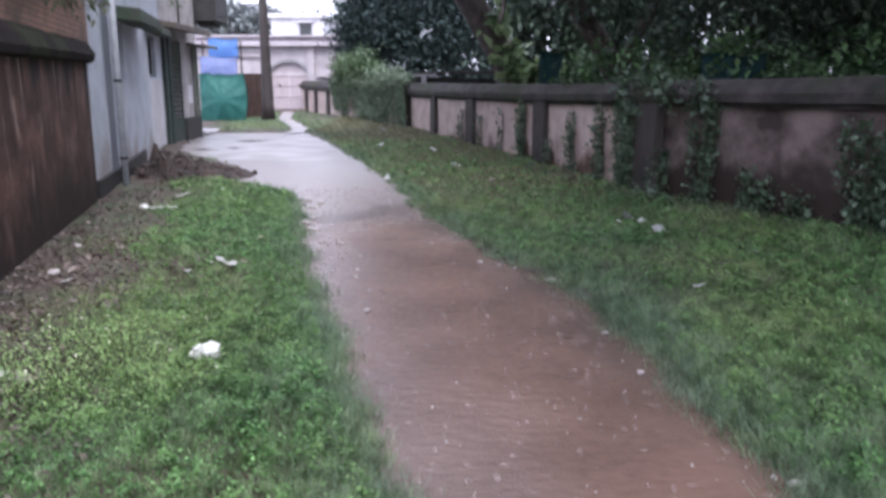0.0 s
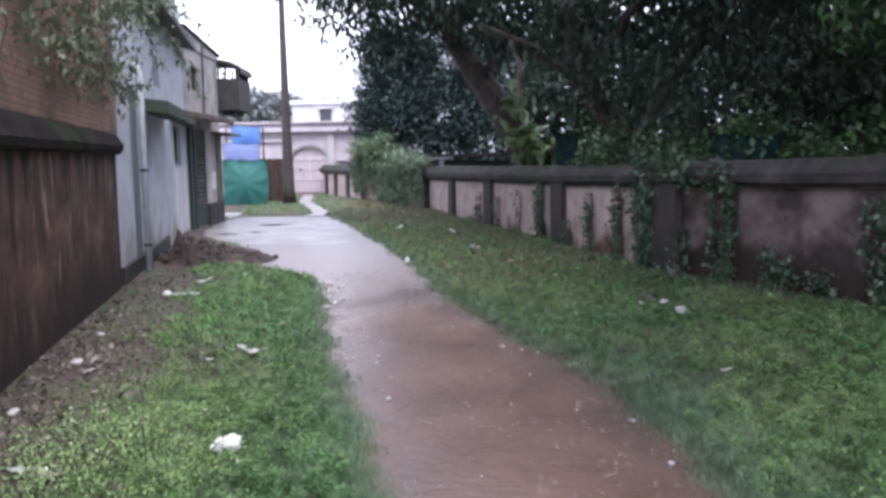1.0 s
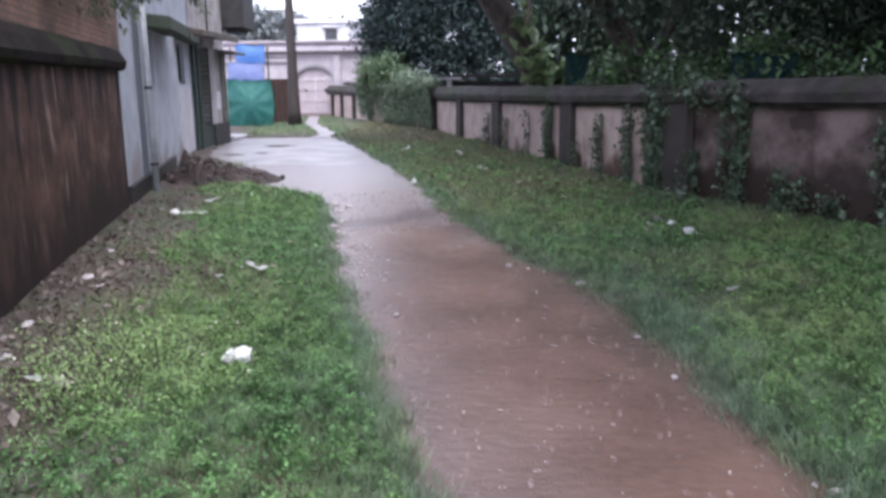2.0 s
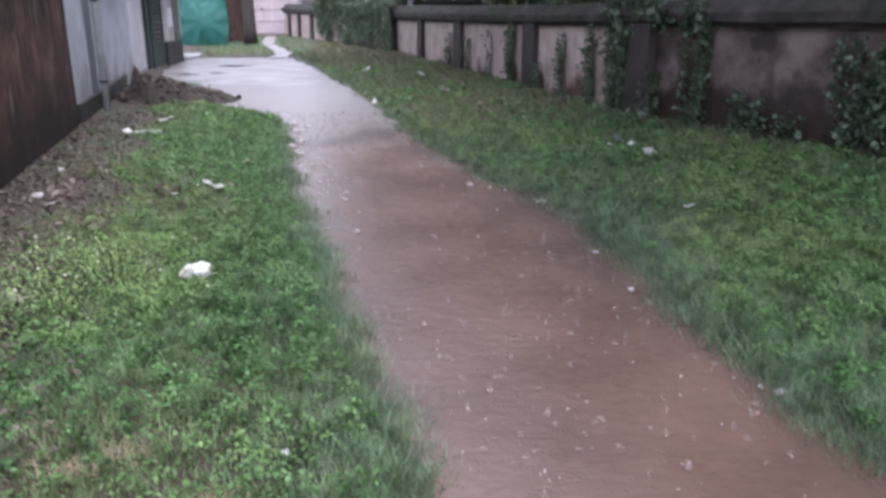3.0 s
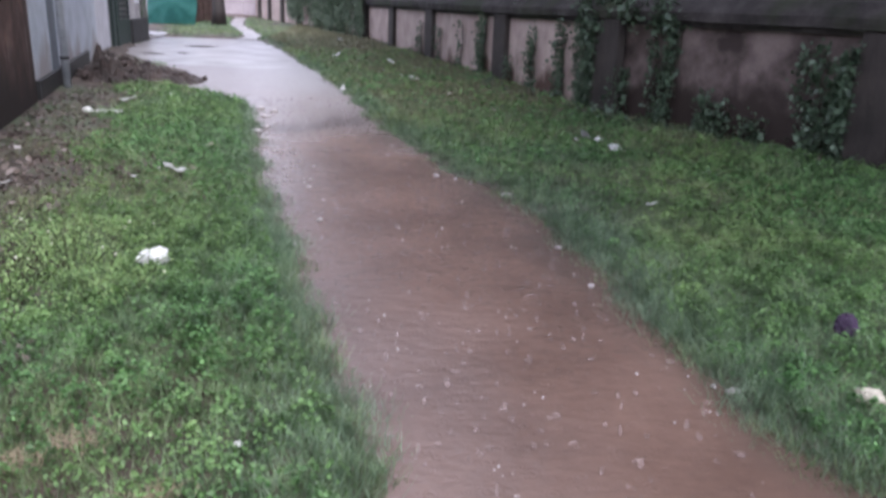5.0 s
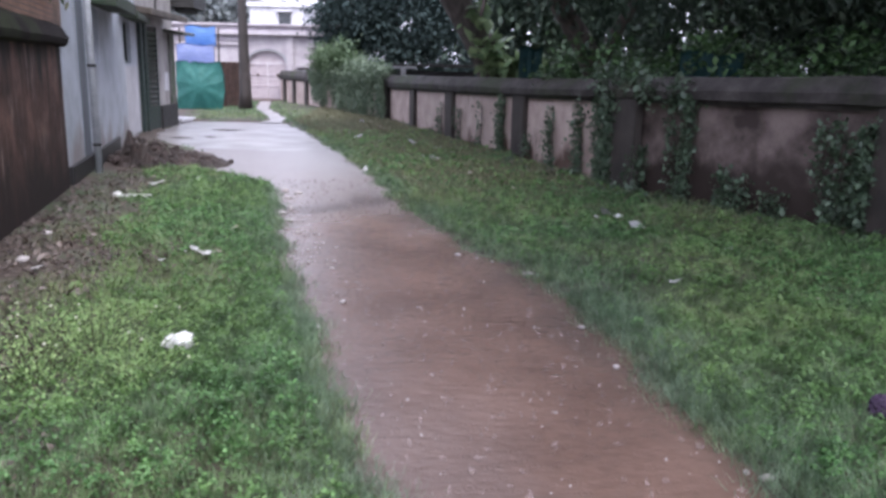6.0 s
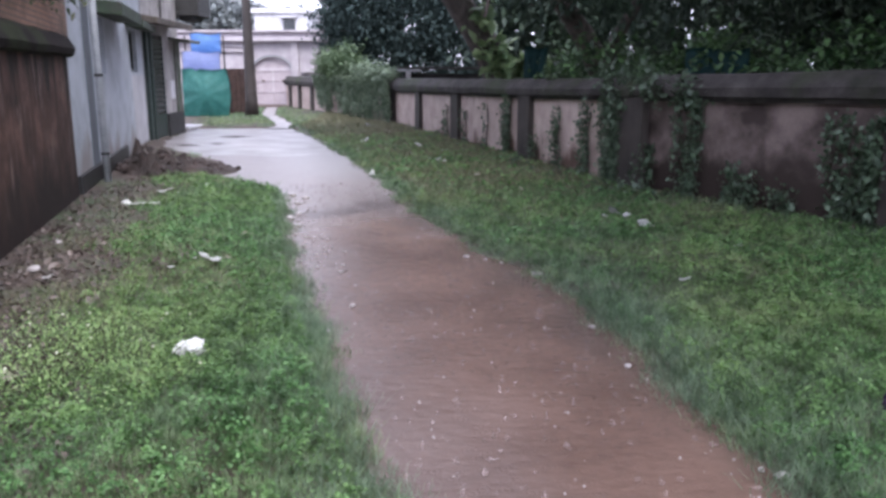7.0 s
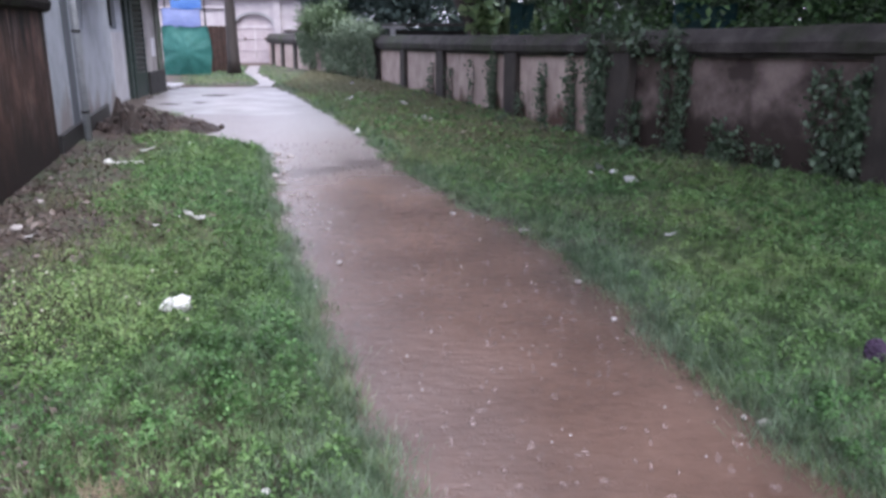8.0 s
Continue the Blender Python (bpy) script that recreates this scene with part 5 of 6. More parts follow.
mound = thing("earth_mound", "dark heap of dug earth and roots by the house", "mound", pose(-3.98, 12.1, 0, 0, 0, 25))
bmesh.ops.transform(bm, matrix=Matrix.Diagonal((1.05, 1.25, 1.0, 1)), verts=bm.verts)
part("soil", bm, M_mound, mound)
for i in range(34):
    bm = bmesh.new()
    bmesh.ops.create_icosphere(bm, subdivisions=2, radius=0.5)
    sz = random.uniform(0.07, 0.2)
    x, y = random.gauss(-0.3, 0.38), random.gauss(-0.1, 0.42)
    hz = 0.40 * math.exp(-((x + 0.5) ** 2) / 0.12 - ((y + 0.1) ** 2) / 0.18) + 0.2 * math.exp(-((x + 0.05) ** 2) / 0.22 - (y ** 2) / 0.3)
    for q in bm.verts:
        q.co *= (1 + 0.5 * noise.noise(q.co * 3 + Vector((i * 2.1, 0, 0)))) * sz
        q.co = Vector((q.co.x + x, q.co.y + y, q.co.z * 0.8 + hz * 0.75 + 0.03))
    part("clod", bm, M_mound, mound)
for i in range(9):
    a = random.uniform(0, math.tau)
    p0 = Vector((-0.5 + random.gauss(0, 0.1), -0.1 + random.gauss(0, 0.1), random.uniform(0.28, 0.4)))
    p1 = p0 + Vector((math.cos(a) * random.uniform(0.3, 0.6), math.sin(a) * random.uniform(0.3, 0.6), -0.3))
    part("root", tube(arc_points(p0, p1, -0.06, 7, 0.025), np.linspace(0.022, 0.008, 7), 6), M_bark, mound, "pale torn root")


for x, y, rx, ry in ((-4.85, 18.9, 0.42, 0.3), (-5.3, 16.6, 0.3, 0.14), (-4.75, 16.9, 0.16, 0.1)):
    bm = bmesh.new()
    rim = [bm.verts.new((math.cos(a) * rx * random.uniform(0.6, 1.15), math.sin(a) * ry * random.uniform(0.6, 1.15), 0)) for a in np.linspace(0, math.tau, 22, endpoint=False)]
    top = bm.verts.new((0, 0, 0.02))
    for p, q in zip(rim, rim[1:] + rim[:1]):
        bm.faces.new((top, p, q))
    patch = part("mud_patch", bm, M_mound, None, "", True)
    patch.matrix_world = pose(x, y, -0.009)
    tagged(patch, "dark smear of mud on the wet concrete", "mud")


# ---- grass and ground cover ----
def scatter(n, x0, x1, y0, y1, keep):
    x, y = rng.uniform(x0, x1, n), rng.uniform(y0, y1, n)
    m = keep(x, y)
    return x[m], y[m]


def to_lane(x, y):
    """Distance outside the lane; negative within it."""
    d = np.where(x < (lane_left(y) + lane_right(y)) / 2, lane_left(y) - x, x - lane_right(y))
    return np.where(y > 21.8, 1.0, d)


def patchy(x, y, s=1.0):
    return 0.5 + 0.25 * np.sin(1.9 * s * x + 0.7 * y * s) + 0.25 * np.sin(1.3 * s * y - 2.2 * s * x + 1.7) + 0.15 * np.sin(5.3 * x * s) * np.sin(4.7 * y * s)


def turf(x, y):
    jitter = rng.uniform(-0.12, 0.12, len(x)) + 0.08 * np.sin(7 * y) + 0.05 * np.sin(17 * y + x)
    d = to_lane(x, y) + jitter * 0.8
    dirt = np.interp(y, [-2, 2.6, 3.3, 4.0, 5.2, 7.8, 10.2, 11.0, 14.0], [0.6, 0.75, 0.85, 0.8, 0.85, 1.0, 1.0, 0.9, 0.9])
    off_l = x - np.where(y < 9.45, wall_left_x(y), -4.44 - 0.249 * (y - 9.42)) - dirt
    off_r = wall_right_x(y) - x - 0.05
    soft = rng.uniform(-0.35, 0.2, len(x)) + 0.2 * np.sin(3.1 * y)
    heap = ((x + 4.1) / 0.95) ** 2 + ((y - 12.5) / 1.4) ** 2 > 1
    apron = ~((y > 10.6) & (y < 21.8) & (x < lane_left(y) - 0.02) & (y > 13.2))
    return (d > 0.0) & (off_l + soft > 0) & (off_r > 0) & heap & apron & (fork_d(x, y) > 0.28)


def worn(x, y):
    """Thin, trodden turf on the far bank below the wall; full elsewhere."""
    near_wall = np.clip((wall_right_x(y) - x - 0.2) / 1.9, 0.2, 1)
    return np.where(y > 6.5, 1 - (1 - near_wall) * np.clip((y - 6.5) / 3, 0, 1) * (0.6 + 0.4 * patchy(x, y, 1.7)), 1.0)


def blades(x, y, height, width, lean):
    """Straight tapering blades, each leaning its own way."""
    n = len(x)
    z = ground_z(x, y)
    h = height * rng.uniform(0.5, 1.35, n)
    w = width * rng.uniform(0.7, 1.3, n)
    b = rng.uniform(0, math.tau, n)
    tilt = h * lean * rng.uniform(0.3, 1.3, n)
    ox, oy = np.cos(b) * tilt, np.sin(b) * tilt
    a = b + math.pi / 2 + rng.normal(0, 0.5, n)
    lx, ly = np.cos(a) * w, np.sin(a) * w
    top = z + h * rng.uniform(0.6, 1.0, n)
    p0 = np.stack([x - lx, y - ly, z - 0.01], 1)
    p1 = np.stack([x + lx, y + ly, z - 0.01], 1)
    t1 = np.stack([x + ox + lx * 0.3, y + oy + ly * 0.3, top], 1)
    t0 = np.stack([x + ox - lx * 0.3, y + oy - ly * 0.3, top], 1)
    return np.stack([p0, p1, t1, t0], 1).reshape(-1, 3), n


def gather(sets):
    return np.concatenate([s[0] for s in sets]), sum(s[1] for s in sets)


zones = ((150000, -3.2, 5.5, -6.0, 0.7, 0.05, 0.005), (230000, -3.6, 4.6, 0.7, 4.6, 0.05, 0.0022), (130000, -4.6, 4.8, 4.6, 9.0, 0.05, 0.003), (80000, -5.0, 3.2, 9.0, 16.0, 0.065, 0.006), (50000, -8.5, 1.5, 16.0, 34.0, 0.08, 0.011), (60000, 4.5, 9.0, -6.0, 7.0, 0.055, 0.007))
sets = []
for n, x0, x1, y0, y1, h, w in zones:
    x, y = scatter(n, x0, x1, y0, y1, lambda x, y: turf(x, y) & (rng.uniform(0, 1, len(x)) < (0.35 + 0.65 * patchy(x, y)) * worn(x, y)))
    sets.append(blades(x, y, h, w, 0.8))
for n, x0, x1, y0, y1, h, w, m_ in ((3600, -3.4, 4.4, 0.8, 4.8, 0.075, 0.0018, 30), (2400, -4.4, 4.6, 4.8, 9.5, 0.085, 0.0028, 26), (1100, -5.0, 2.6, 9.5, 18.0, 0.10, 0.005, 22)):
    x, y = scatter(n, x0, x1, y0, y1, lambda x, y: turf(x, y) & (patchy(x, y, 1.3) > rng.uniform(0.1, 0.9, len(x))))
    big = np.repeat(rng.uniform(0.6, 1.3, len(x)), m_)
    x, y = np.repeat(x, m_) + rng.normal(0, 0.03, len(x) * m_) * big, np.repeat(y, m_) + rng.normal(0, 0.03, len(y) * m_) * big
    ok = to_lane(x, y) > -0.05
    sets.append(blades(x[ok], y[ok], h * big[ok], w, 1.0))
x, y = scatter(80000, -5.2, -0.8, 0.5, 11.5, lambda x, y: (x > wall_left_x(y) + 0.06) & (x < wall_left_x(y) + 1.3) & (0.6 * patchy(x, y, 1.1) + 0.4 * patchy(x, y, 3.1) > rng.uniform(0.42, 0.85, len(x))))
sets.append(blades(x, y, 0.045, 0.003, 1.1))
v, k = gather(sets)
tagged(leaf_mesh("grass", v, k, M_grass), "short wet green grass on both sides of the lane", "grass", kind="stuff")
sets = []
for n, x0, x1, y0, y1, h, w in ((14000, -2.0, 3.0, -6.0, 0.7, 0.075, 0.004), (42000, -2.0, 3.0, 0.7, 5.0, 0.075, 0.0018), (24000, -3.5, 2.5, 5.0, 12.0, 0.07, 0.003), (9000, -6.5, 0, 12.0, 22.0, 0.08, 0.006)):
    x, y = scatter(n * 4, x0, x1, y0, y1, lambda x, y: (to_lane(x, y) + 0.07 * np.sin(6.3 * y) > rng.uniform(-0.12, 0.1, len(x))) & (to_lane(x, y) < rng.uniform(0.1, 0.5, len(x))) & (y < 21.5) & ~((y > 10.4) & (x < -2.2)))
    sets.append(blades(x[:n], y[:n], h, w, 1.0))
v, k = gather(sets)
tagged(leaf_mesh("verge_grass", v, k, M_fringe), "longer pale wet grass along the water's edge", "grass", kind="stuff")
sets = []
for n, x0, x1, y0, y1, size in ((70000, -3.2, 5.5, -6.0, 0.8, 0.034), (110000, -3.4, 4.4, 0.8, 4.8, 0.018), (70000, -4.6, 4.8, 4.8, 9.5, 0.027), (30000, -5.0, 3.0, 9.5, 18.0, 0.046)):
    x, y = scatter(n, x0, x1, y0, y1, lambda x, y: turf(x, y) & ((0.45 * patchy(x, y, 0.8) + 0.55 * patchy(x, y, 6.3)) * worn(x, y) > rng.uniform(0.1, 0.75, len(x))) & (to_lane(x, y) > 0.12))
    c = np.stack([x, y, ground_z(x, y) + rng.uniform(0.006, 0.02 + 0.075 * patchy(x, y, 6.3) ** 2, len(x))], 1)
    sets.append(leaf_arrays(c, size, rng, 0.05, 0.7, 0.1, 0.5))
for n, x0, x1, y0, y1, rad, hgt, per, size in ((5200, -3.4, 4.4, 0.8, 4.8, 0.06, 0.075, 38, 0.021), (3600, -4.6, 4.8, 4.8, 9.5, 0.075, 0.075, 24, 0.03), (1500, -5.0, 3.0, 9.5, 18.0, 0.12, 0.09, 20, 0.05)):
    x, y = scatter(n, x0, x1, y0, y1, lambda x, y: turf(x, y) & (to_lane(x, y) > 0.14) & (patchy(x, y, 0.8) > rng.uniform(0.0, 0.8, len(x))))
    k_ = np.repeat(rng.uniform(0.5, 1.5, len(x)), per)
    a, t = rng.uniform(0, math.tau, len(k_)), np.sqrt(rng.uniform(0, 1, len(k_)))
    cx, cy = np.repeat(x, per) + np.cos(a) * t * rad * k_, np.repeat(y, per) + np.sin(a) * t * rad * k_
    c = np.stack([cx, cy, ground_z(cx, cy) + 0.01 + hgt * k_ * (1 - t * t) * rng.uniform(0.75, 1.05, len(k_))], 1)
    sets.append(leaf_arrays(c, size, rng, 0.1, 0.65, 0.1, 0.5))
v, k = gather(sets)
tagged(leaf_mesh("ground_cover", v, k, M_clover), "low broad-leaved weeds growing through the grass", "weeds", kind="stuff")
# dry, trodden grass on the far bank and along the bare strip
sets = []
for n, x0, x1, y0, y1, h, w in ((30000, -0.5, 5.5, 6.0, 10.0, 0.065, 0.0045), (40000, -2.5, 3.4, 10.0, 17.0, 0.075, 0.007), (28000, -6.5, 0.8, 17.0, 30.0, 0.09, 0.011)):
    x, y = scatter(n * 3, x0, x1, y0, y1, lambda x, y: (x > lane_right(y) + 0.25) & (x < wall_right_x(y) - 0.05) & (y > rng.uniform(6.5, 10.5, len(x))) & (fork_d(x, y) > 0.35) & (worn(x, y) < rng.uniform(0.55, 1.6, len(x))))
    sets.append(blades(x[:n], y[:n], h, w, 1.4))
x, y = scatter(60000, -5.2, -1.6, 3.5, 12.0, lambda x, y: (x > wall_left_x(y) + 0.35) & (x < wall_left_x(y) + rng.uniform(0.7, 2.3, len(x))) & (to_lane(x, y) > 0.35) & (patchy(x, y, 1.6) > rng.uniform(0.3, 1.0, len(x))))
sets.append(blades(x, y, 0.045, 0.0035, 1.5))
v, k = gather(sets)
tagged(leaf_mesh("dry_grass", v, k, M_dry), "thin dull olive-brown grass on trodden ground", "grass", kind="stuff")
# leafy weeds at the foot of the wall
x, y = scatter(26000, -0.6, 6.2, 4.0, 20.0, lambda x, y: (wall_right_x(y) - x > 0.03) & (wall_right_x(y) - x < 0.4 + 0.25 * np.sin(2.3 * y)) & (patchy(x, y, 1.4) > 0.3))
c = np.stack([x, y, ground_z(x, y) + rng.uniform(0.02, 0.28, len(x)) * rng.uniform(0.2, 1, len(x)) * patchy(x, y, 2.0)], 1)
v, k = leaf_arrays(c, 0.075, rng, 0.4, 0.65)
tagged(leaf_mesh("wall_foot_weeds", v, k, M_vine), "leafy weeds along the foot of the wall", "weeds", kind="stuff")
x, y = scatter(5200, -0.6, 6.2, 4.0, 20.0, lambda x, y: (wall_right_x(y) - x > 0.05) & (wall_right_x(y) - x < 0.75) & (patchy(x, y, 2.6) > 0.55))
c = np.stack([x, y, ground_z(x, y) + rng.uniform(0.02, 0.13, len(x))], 1)
v, k = leaf_arrays(c, 0.06, rng, 0.3, 0.65)
tagged(leaf_mesh("withered_weeds", v, k, M_litter), "withered brown weeds along the foot of the wall", "weeds", kind="stuff")
# fallen leaves and grit on the bare strip
x, y = scatter(26000, -5.0, -0.8, 0.0, 11.5, lambda x, y: (x > wall_left_x(y) + 0.02) & (x < wall_left_x(y) + 1.15))
c = np.stack([x, y, ground_z(x, y) + rng.uniform(0.004, 0.022, len(x))], 1)
v, k = leaf_arrays(c, 0.04, rng, 0.0, 0.65, 0.12, 0.5)
tagged(leaf_mesh("leaf_litter", v, k, M_litter), "brown leaf litter on the bare strip by the wall", "leaf litter", kind="stuff")


x, y = scatter(1500, -5.0, -0.8, 0.0, 10.5, lambda x, y: (x > wall_left_x(y) + 0.05) & (x < wall_left_x(y) + 1.0) & (patchy(x, y, 2.2) > rng.uniform(0.2, 0.9, len(x))))
c = np.stack([x, y, ground_z(x, y) + rng.uniform(0.012, 0.035, len(x))], 1)
v, k = leaf_arrays(c, 0.085, rng, 0.0, 0.55, 0.16, 0.6)
tagged(leaf_mesh("dead_leaves", v, k, M_deadleaf), "pale curled dead leaves on the bare strip", "leaf litter", kind="stuff")


def weed(name, label, x, y, h, stems, leaf, material, flower=None):
    t = thing(name, label, "plant", pose(x, y, float(ground_z(np.array([x]), np.array([y]))[0])))
    bm = bmesh.new()
    pts, tips = [], []
    for _ in range(stems):
        a, r = random.uniform(0, math.tau), random.uniform(0.02, 0.3)
        hh = h * random.uniform(0.6, 1.1)
        path = [Vector((math.cos(a) * r * (0.4 + 0.9 * t_), math.sin(a) * r * (0.4 + 0.9 * t_), hh * t_ - 0.02)) for t_ in np.linspace(0, 1, 5)]
        tube(path, np.linspace(0.003, 0.0012, 5), 4, bm)
        for p in path[1:]:
            pts += [p + Vector((random.gauss(0, 0.025), random.gauss(0, 0.025), random.gauss(0, 0.02))) for _ in range(6)]
        tips.append(path[-1])
    tagged(part("stalk", bm, M_stem, t), kind="stuff")
    v, k = leaf_arrays(np.array(pts), leaf, rng, 0.1, 0.4, 0.12, 0.9)
    leaf_mesh("leaves", v, k, material, t)
    if flower:
        for p in tips[:2]:
            bm = bmesh.new()
            bmesh.ops.create_icosphere(bm, subdivisions=1, radius=0.008, matrix=Matrix.Translation(p))
            part("flower", bm, flower, t)
    return t


for x, y, h in ((-1.95, 3.42, 0.22), (-1.72, 3.66, 0.24), (-2.2, 3.9, 0.18), (-1.86, 3.28, 0.2), (-1.9, 3.95, 0.16), (-2.28, 3.5, 0.2), (-1.5, 3.55, 0.15), (-2.05, 3.15, 0.22), (-1.42, 3.25, 0.13), (-2.0, 3.62, 0.24), (-1.6, 4.15, 0.12)):
    weed("flowering_weed", "yellow-green flowering weed in the grass", x, y, h, 22, 0.02, M_yellow, M_flower)
weed("brown_weed", "withered brown weed in the grass", -2.13, 5.64, 0.14, 5, 0.04, M_litter)
weed("brown_weed", "withered brown weed in the grass", -1.98, 5.35, 0.12, 4, 0.035, M_litter)

# ---- litter and stones ----
def crumpled(name, label, category, x, y, size, material, seed, rz=0):
    bm = bmesh.new()
    bmesh.ops.create_icosphere(bm, subdivisions=4, radius=0.5)
    for q in bm.verts:
        p = q.co * 3.1 + Vector((seed * 3.3, seed * 1.7, seed))
        k_ = 1 + 0.3 * noise.noise(p * 0.6) + 0.4 * (abs(noise.noise(p * 1.3)) - 0.25) + 0.2 * abs(noise.noise(p * 3.1))
        q.co = Vector((q.co.x * size[0], q.co.y * size[1], q.co.z * size[2])) * k_
        q.co.z = max(q.co.z, -size[2] * 0.33)
    low = min(q.co.z for q in bm.verts)
    ob = part(name, bm, material, None)
    ob.matrix_world = pose(x, y, float(ground_z(np.array([x]), np.array([y]))[0]) - low + 0.012, 0, 0, rz)
    return tagged(ob, label, category)


crumpled("plastic_bag", "crumpled white plastic bag lying in the grass", "bag", -1.285, 3.72, (0.165, 0.085, 0.105), M_plastic, 1, rz=40)
crumpled("plastic_strip", "white plastic strip on bare earth", "litter", -3.3, 8.6, (0.34, 0.05, 0.04), M_plastic, 4)
crumpled("plastic_lump", "small white plastic lump on bare earth", "litter", -3.55, 8.62, (0.1, 0.08, 0.07), M_plastic, 5)
crumpled("purple_rag", "dark purple rag lying in the grass", "rag", 2.15, 2.92, (0.10, 0.085, 0.12), M_purple, 6)
crumpled("paper_cup", "crushed cream paper cup in the grass", "cup", 1.90, 2.30, (0.12, 0.06, 0.07), M_cream, 7, rz=-15)
crumpled("white_scrap", "small white scrap in the grass", "litter", -0.48, 1.97, (0.03, 0.03, 0.02), M_plastic, 8)



def torn(name, label, category, x, y, size, material, seed, pieces=1, lift=0.35):
    """Ragged bits of thin sheet, bent and half standing in the grass."""
    r = random.Random(seed)
    bm = bmesh.new()
    for k in range(pieces):
        nseg = 9
        ox, oy = (r.uniform(-1, 1) * size * 0.9, r.uniform(-1, 1) * size * 0.5) if k else (0, 0)
        sc = size * (1 if k == 0 else r.uniform(0.3, 0.6))
        ax, bend = r.uniform(0, math.tau), r.uniform(0.3, 0.9) * lift * 2
        rim = []
        for i in range(nseg):
            a = i * math.tau / nseg
            d = sc * 0.5 * r.uniform(0.55, 1.2)
            u, w = math.cos(a) * d, math.sin(a) * d * 0.8
            z = max(0.0, u) * bend + r.uniform(0, 0.3) * sc * lift
            rim.append(bm.verts.new((ox + u * math.cos(ax) - w * math.sin(ax), oy + u * math.sin(ax) + w * math.cos(ax), z)))
        mid = bm.verts.new((ox, oy, 0.1 * sc))
        for i in range(nseg):
            bm.faces.new((mid, rim[i], rim[(i + 1) % nseg]))
    bmesh.ops.solidify(bm, geom=bm.faces[:], thickness=0.004)
    ob = part(name, bm, material, None)
    ob.matrix_world = pose(x, y, float(ground_z(np.array([x]), np.array([y]))[0]) + 0.04)
    return tagged(ob, label, category)


torn("torn_plastic", "torn grey plastic sheet standing in the grass", "litter", 2.0, 7.7, 0.22, M_plastic, 5, 3, 0.45)
torn("white_wrapper", "crumpled white wrapper in the grass", "litter", 2.15, 7.15, 0.20, M_plastic, 3, 2, 0.3)

for i, (x, y, s) in enumerate(((-1.72, 5.72, 0.1), (-1.83, 5.85, 0.06), (-1.62, 5.8, 0.05), (-0.87, 11.38, 0.11), (-1.44, 16.4, 0.16), (-0.6, 17.06, 0.1), (0.19, 12.69, 0.14), (0.05, 12.9, 0.12), (0.71, 10.82, 0.08), (-1.68, 20.84, 0.16), (1.89, 5.09, 0.06), (-1.73, 6.75, 0.05), (-1.98, 5.51, 0.05), (2.68, 6.13, 0.06), (2.69, 4.72, 0.05), (-0.2, 15.2, 0.12), (0.3, 14.2, 0.1), (-1.0, 18.6, 0.15), (-2.8, 5.19, 0.09), (-2.25, 3.37, 0.07), (-2.1, 3.31, 0.1), (-3.0, 10.0, 0.1), (-3.35, 9.4, 0.12), (0.9, 12.2, 0.06), (0.55, 13.4, 0.07), (-0.3, 13.8, 0.07), (1.2, 9.4, 0.05), (-0.5, 16.0, 0.08), (-0.9, 15.6, 0.08), (-1.3, 18.2, 0.09))):
    torn("paper_scrap", "small pale scrap of torn litter", "litter", x, y, s * 1.7, (M_plastic, M_plastic, M_cream)[i % 3], 10 + i, 1 + i % 3, 0.4)


def stone(x, y, s, i, z=0.0, material=None, label="small wet stone at the water's edge"):
    bm = bmesh.new()
    bmesh.ops.create_icosphere(bm, subdivisions=2, radius=0.5)
    for q in bm.verts:
        q.co *= 1 + 0.35 * noise.noise(q.co * 2.5 + Vector((i * 1.3, 0, 0)))
        q.co = Vector((q.co.x * s, q.co.y * s * 0.7, q.co.z * s * 0.45))
    ob = part("stone", bm, material or M_stone, None, "", True)
    ob.matrix_world = pose(x, y, z + s * 0.1, 0, 0, i * 61)
    tagged(ob, label, "stone", "stones")


for i, (x, y, s) in enumerate(((0.34, 6.12, 0.06), (0.5, 6.02, 0.04), (0.62, 5.9, 0.04), (0.87, 5.5, 0.09), (-0.5, 4.72, 0.06), (-0.6, 4.2, 0.05), (1.42, 2.45, 0.06), (1.36, 2.5, 0.035), (-1.75, 9.5, 0.12), (-1.55, 9.3, 0.1), (-1.45, 8.2, 0.1), (-1.5, 7.9, 0.12), (-1.35, 7.5, 0.07), (-1.3, 7.1, 0.05), (-1.6, 8.9, 0.09), (1.04, 4.25, 0.05), (1.1, 3.6, 0.05), (-2.9, 4.4, 0.12), (-2.7, 3.8, 0.1), (-3.1, 5.6, 0.13), (-2.5, 3.0, 0.16), (-3.4, 6.6, 0.1))):
    stone(x, y, s, i, 0.0 if i < 17 else 0.03)
for i in range(75):
    y = rng.uniform(5.6, 9.4)
    stone(float(lane_left(y)) + rng.uniform(0.02, 0.5) * rng.uniform(0.3, 1), y, rng.uniform(0.015, 0.05), 40 + i, 0.0, None, "gravel stone washed onto the lane")
for x, y in ((-1.14, 1.84), (-0.66, 1.67), (-1.0, 1.95)):
    n = 130
    px, py = x + rng.normal(0, 0.04, n), y + rng.normal(0, 0.025, n)
    v, k = blades(px, py, 0.032, 0.0018, 1.8)
    ob = leaf_mesh("straw_tuft", v - np.array([x, y, 0]), k, M_straw)
    ob.location = (x, y, 0.035)
    tagged(ob, "tuft of dead straw in the grass", "straw", kind="stuff")

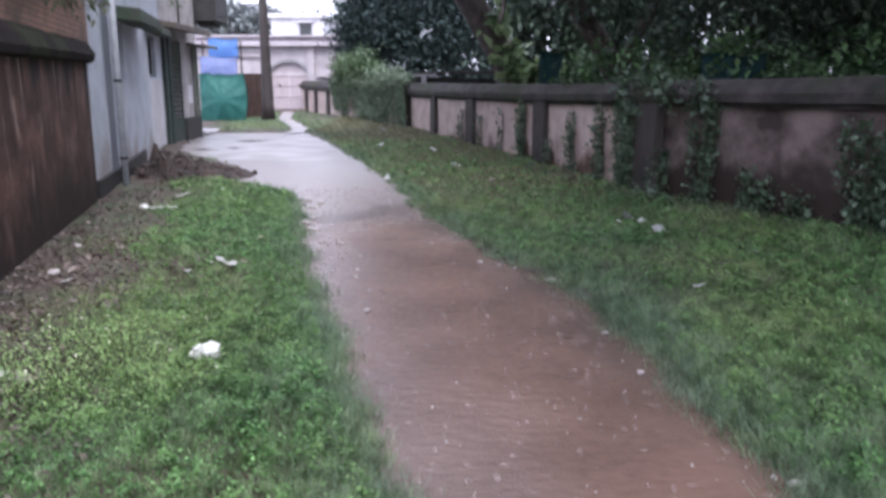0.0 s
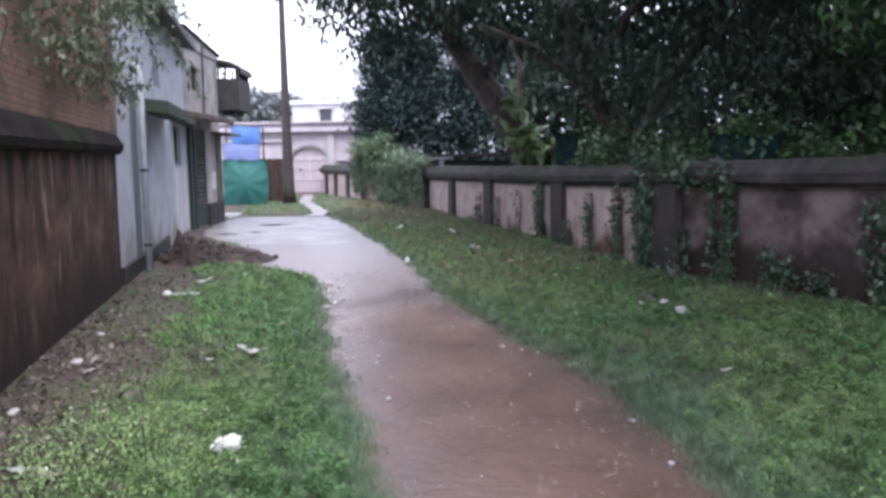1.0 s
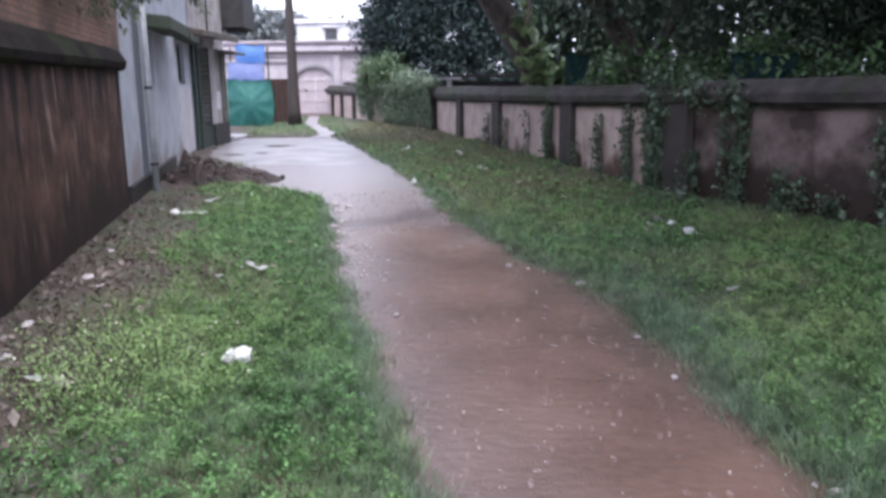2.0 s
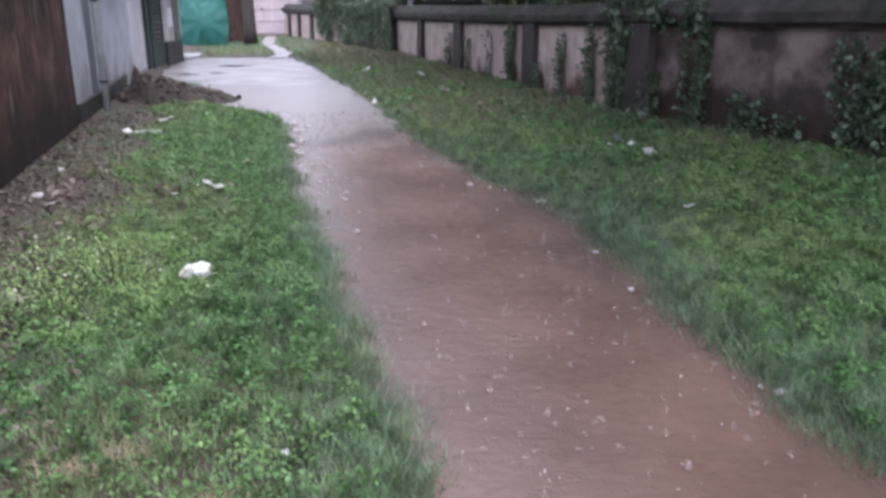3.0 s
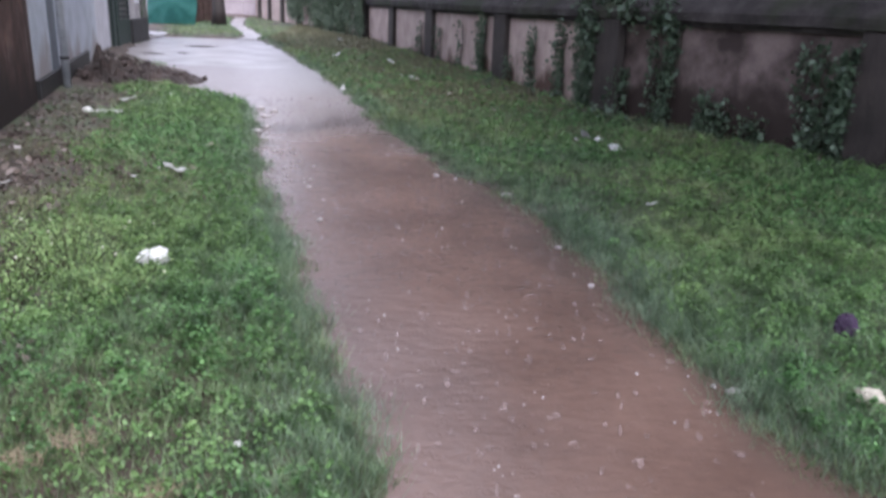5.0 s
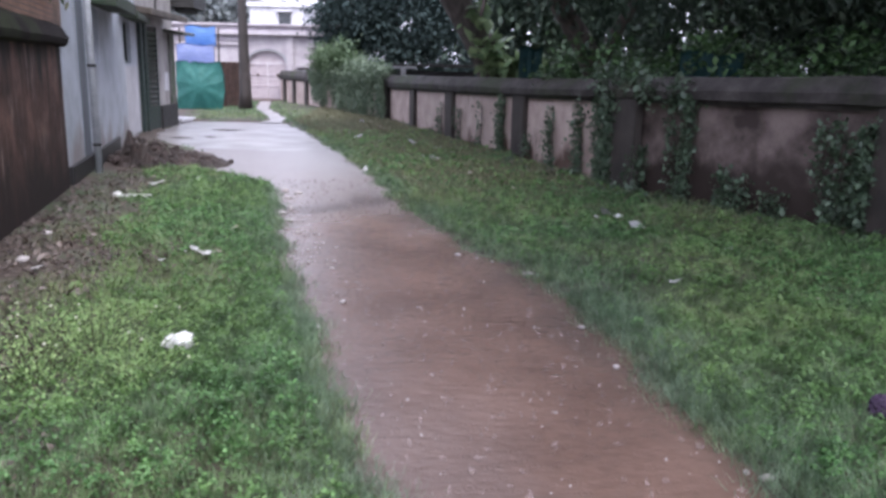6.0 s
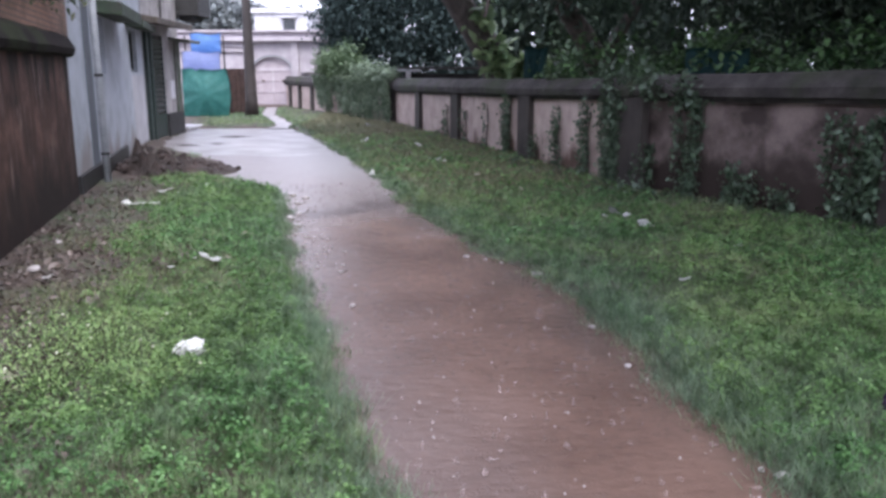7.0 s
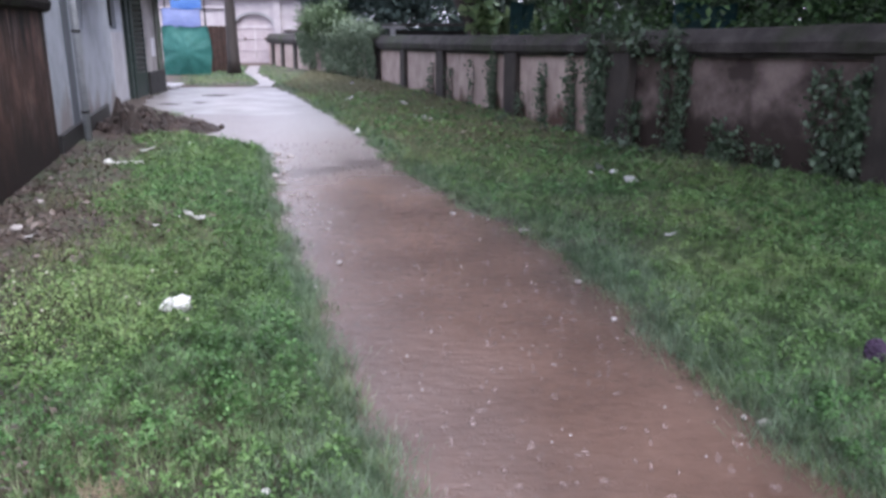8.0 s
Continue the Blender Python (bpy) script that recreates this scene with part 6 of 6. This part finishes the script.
# ---- raindrop splashes on the water ----
x, y = scatter(560, -2.0, 2.4, 0.6, 9.2, lambda x, y: (to_lane(x, y) < -0.06) & (rng.uniform(0, 1, len(x)) < np.clip(1.3 - y / 9, 0.25, 1)))
verts, tris = [], []
for a, b in zip(x, y):
    for _ in range(random.choice((1, 1, 2, 3))):
        r = random.choice((0.0016, 0.0022, 0.003, 0.004, 0.006)) * random.uniform(0.8, 1.2)
        cx, cy, cz = a + random.gauss(0, 0.012), b + random.gauss(0, 0.012), 0.008 + random.uniform(0, 0.02)
        o = len(verts)
        st = random.uniform(1, 2.2)
        verts += [(cx + r, cy, cz), (cx - r, cy, cz), (cx, cy + r, cz), (cx, cy - r, cz), (cx, cy, cz + r * st), (cx, cy, cz - r)]
        tris += [(o + i, o + j, o + 4) for i, j in ((0, 2), (2, 1), (1, 3), (3, 0))] + [(o + j, o + i, o + 5) for i, j in ((0, 2), (2, 1), (1, 3), (3, 0))]
tagged(raw("raindrop_splashes", verts, tris, M_drop, None, "", True), "tiny splashes thrown up by raindrops on the water", "splashes", kind="stuff")
# thin broken crowns of water round the falling drops
x, y = scatter(2000, -2.0, 2.4, 0.6, 10.5, lambda x, y: to_lane(x, y) < -0.06)
verts, quads = [], []
for a, b in zip(x, y):
    r, h, o, n = *random.choice(((0.007, 0.044), (0.009, 0.030), (0.013, 0.018), (0.006, 0.024))), len(verts), 7
    r, h = r * random.uniform(0.7, 1.3), h * random.uniform(0.6, 1.2)
    for i in range(n):
        c_, s_ = math.cos(i * math.tau / n), math.sin(i * math.tau / n)
        q, up = r * random.uniform(1.0, 1.6), h * random.uniform(0.4, 1.1)
        verts += [(a + c_ * r, b + s_ * r, 0.004), (a + c_ * q, b + s_ * q, 0.004 + up)]
    quads += [(o + 2 * i, o + 2 * ((i + 1) % n), o + 2 * ((i + 1) % n) + 1, o + 2 * i + 1) for i in range(n)]
tagged(raw("splash_crowns", verts, quads, M_crown, None, "", True), "thin muddy crowns of water where raindrops fall", "splashes", kind="stuff")


# ---- the gentle climb: everything stands on ground that rises away along y ----
bpy.context.view_layer.update()
for ob in list(scene.objects):
    if ob.type != "MESH":
        continue
    root = ob
    while root.parent:
        root = root.parent
    y0, m4 = root.matrix_world.translation.y, np.array(ob.matrix_world)
    co = np.empty(len(ob.data.vertices) * 3, dtype=np.float32)
    ob.data.vertices.foreach_get("co", co)
    co = co.reshape(-1, 3)
    co[:, 2] += GRADE * (co @ m4[1, :3] + m4[1, 3] - y0)
    ob.data.vertices.foreach_set("co", co.ravel())
    ob.data.update()
for ob in scene.objects:
    if ob.parent is None and ob.type in {"MESH", "EMPTY"}:
        ob.location.z += GRADE * ob.location.y
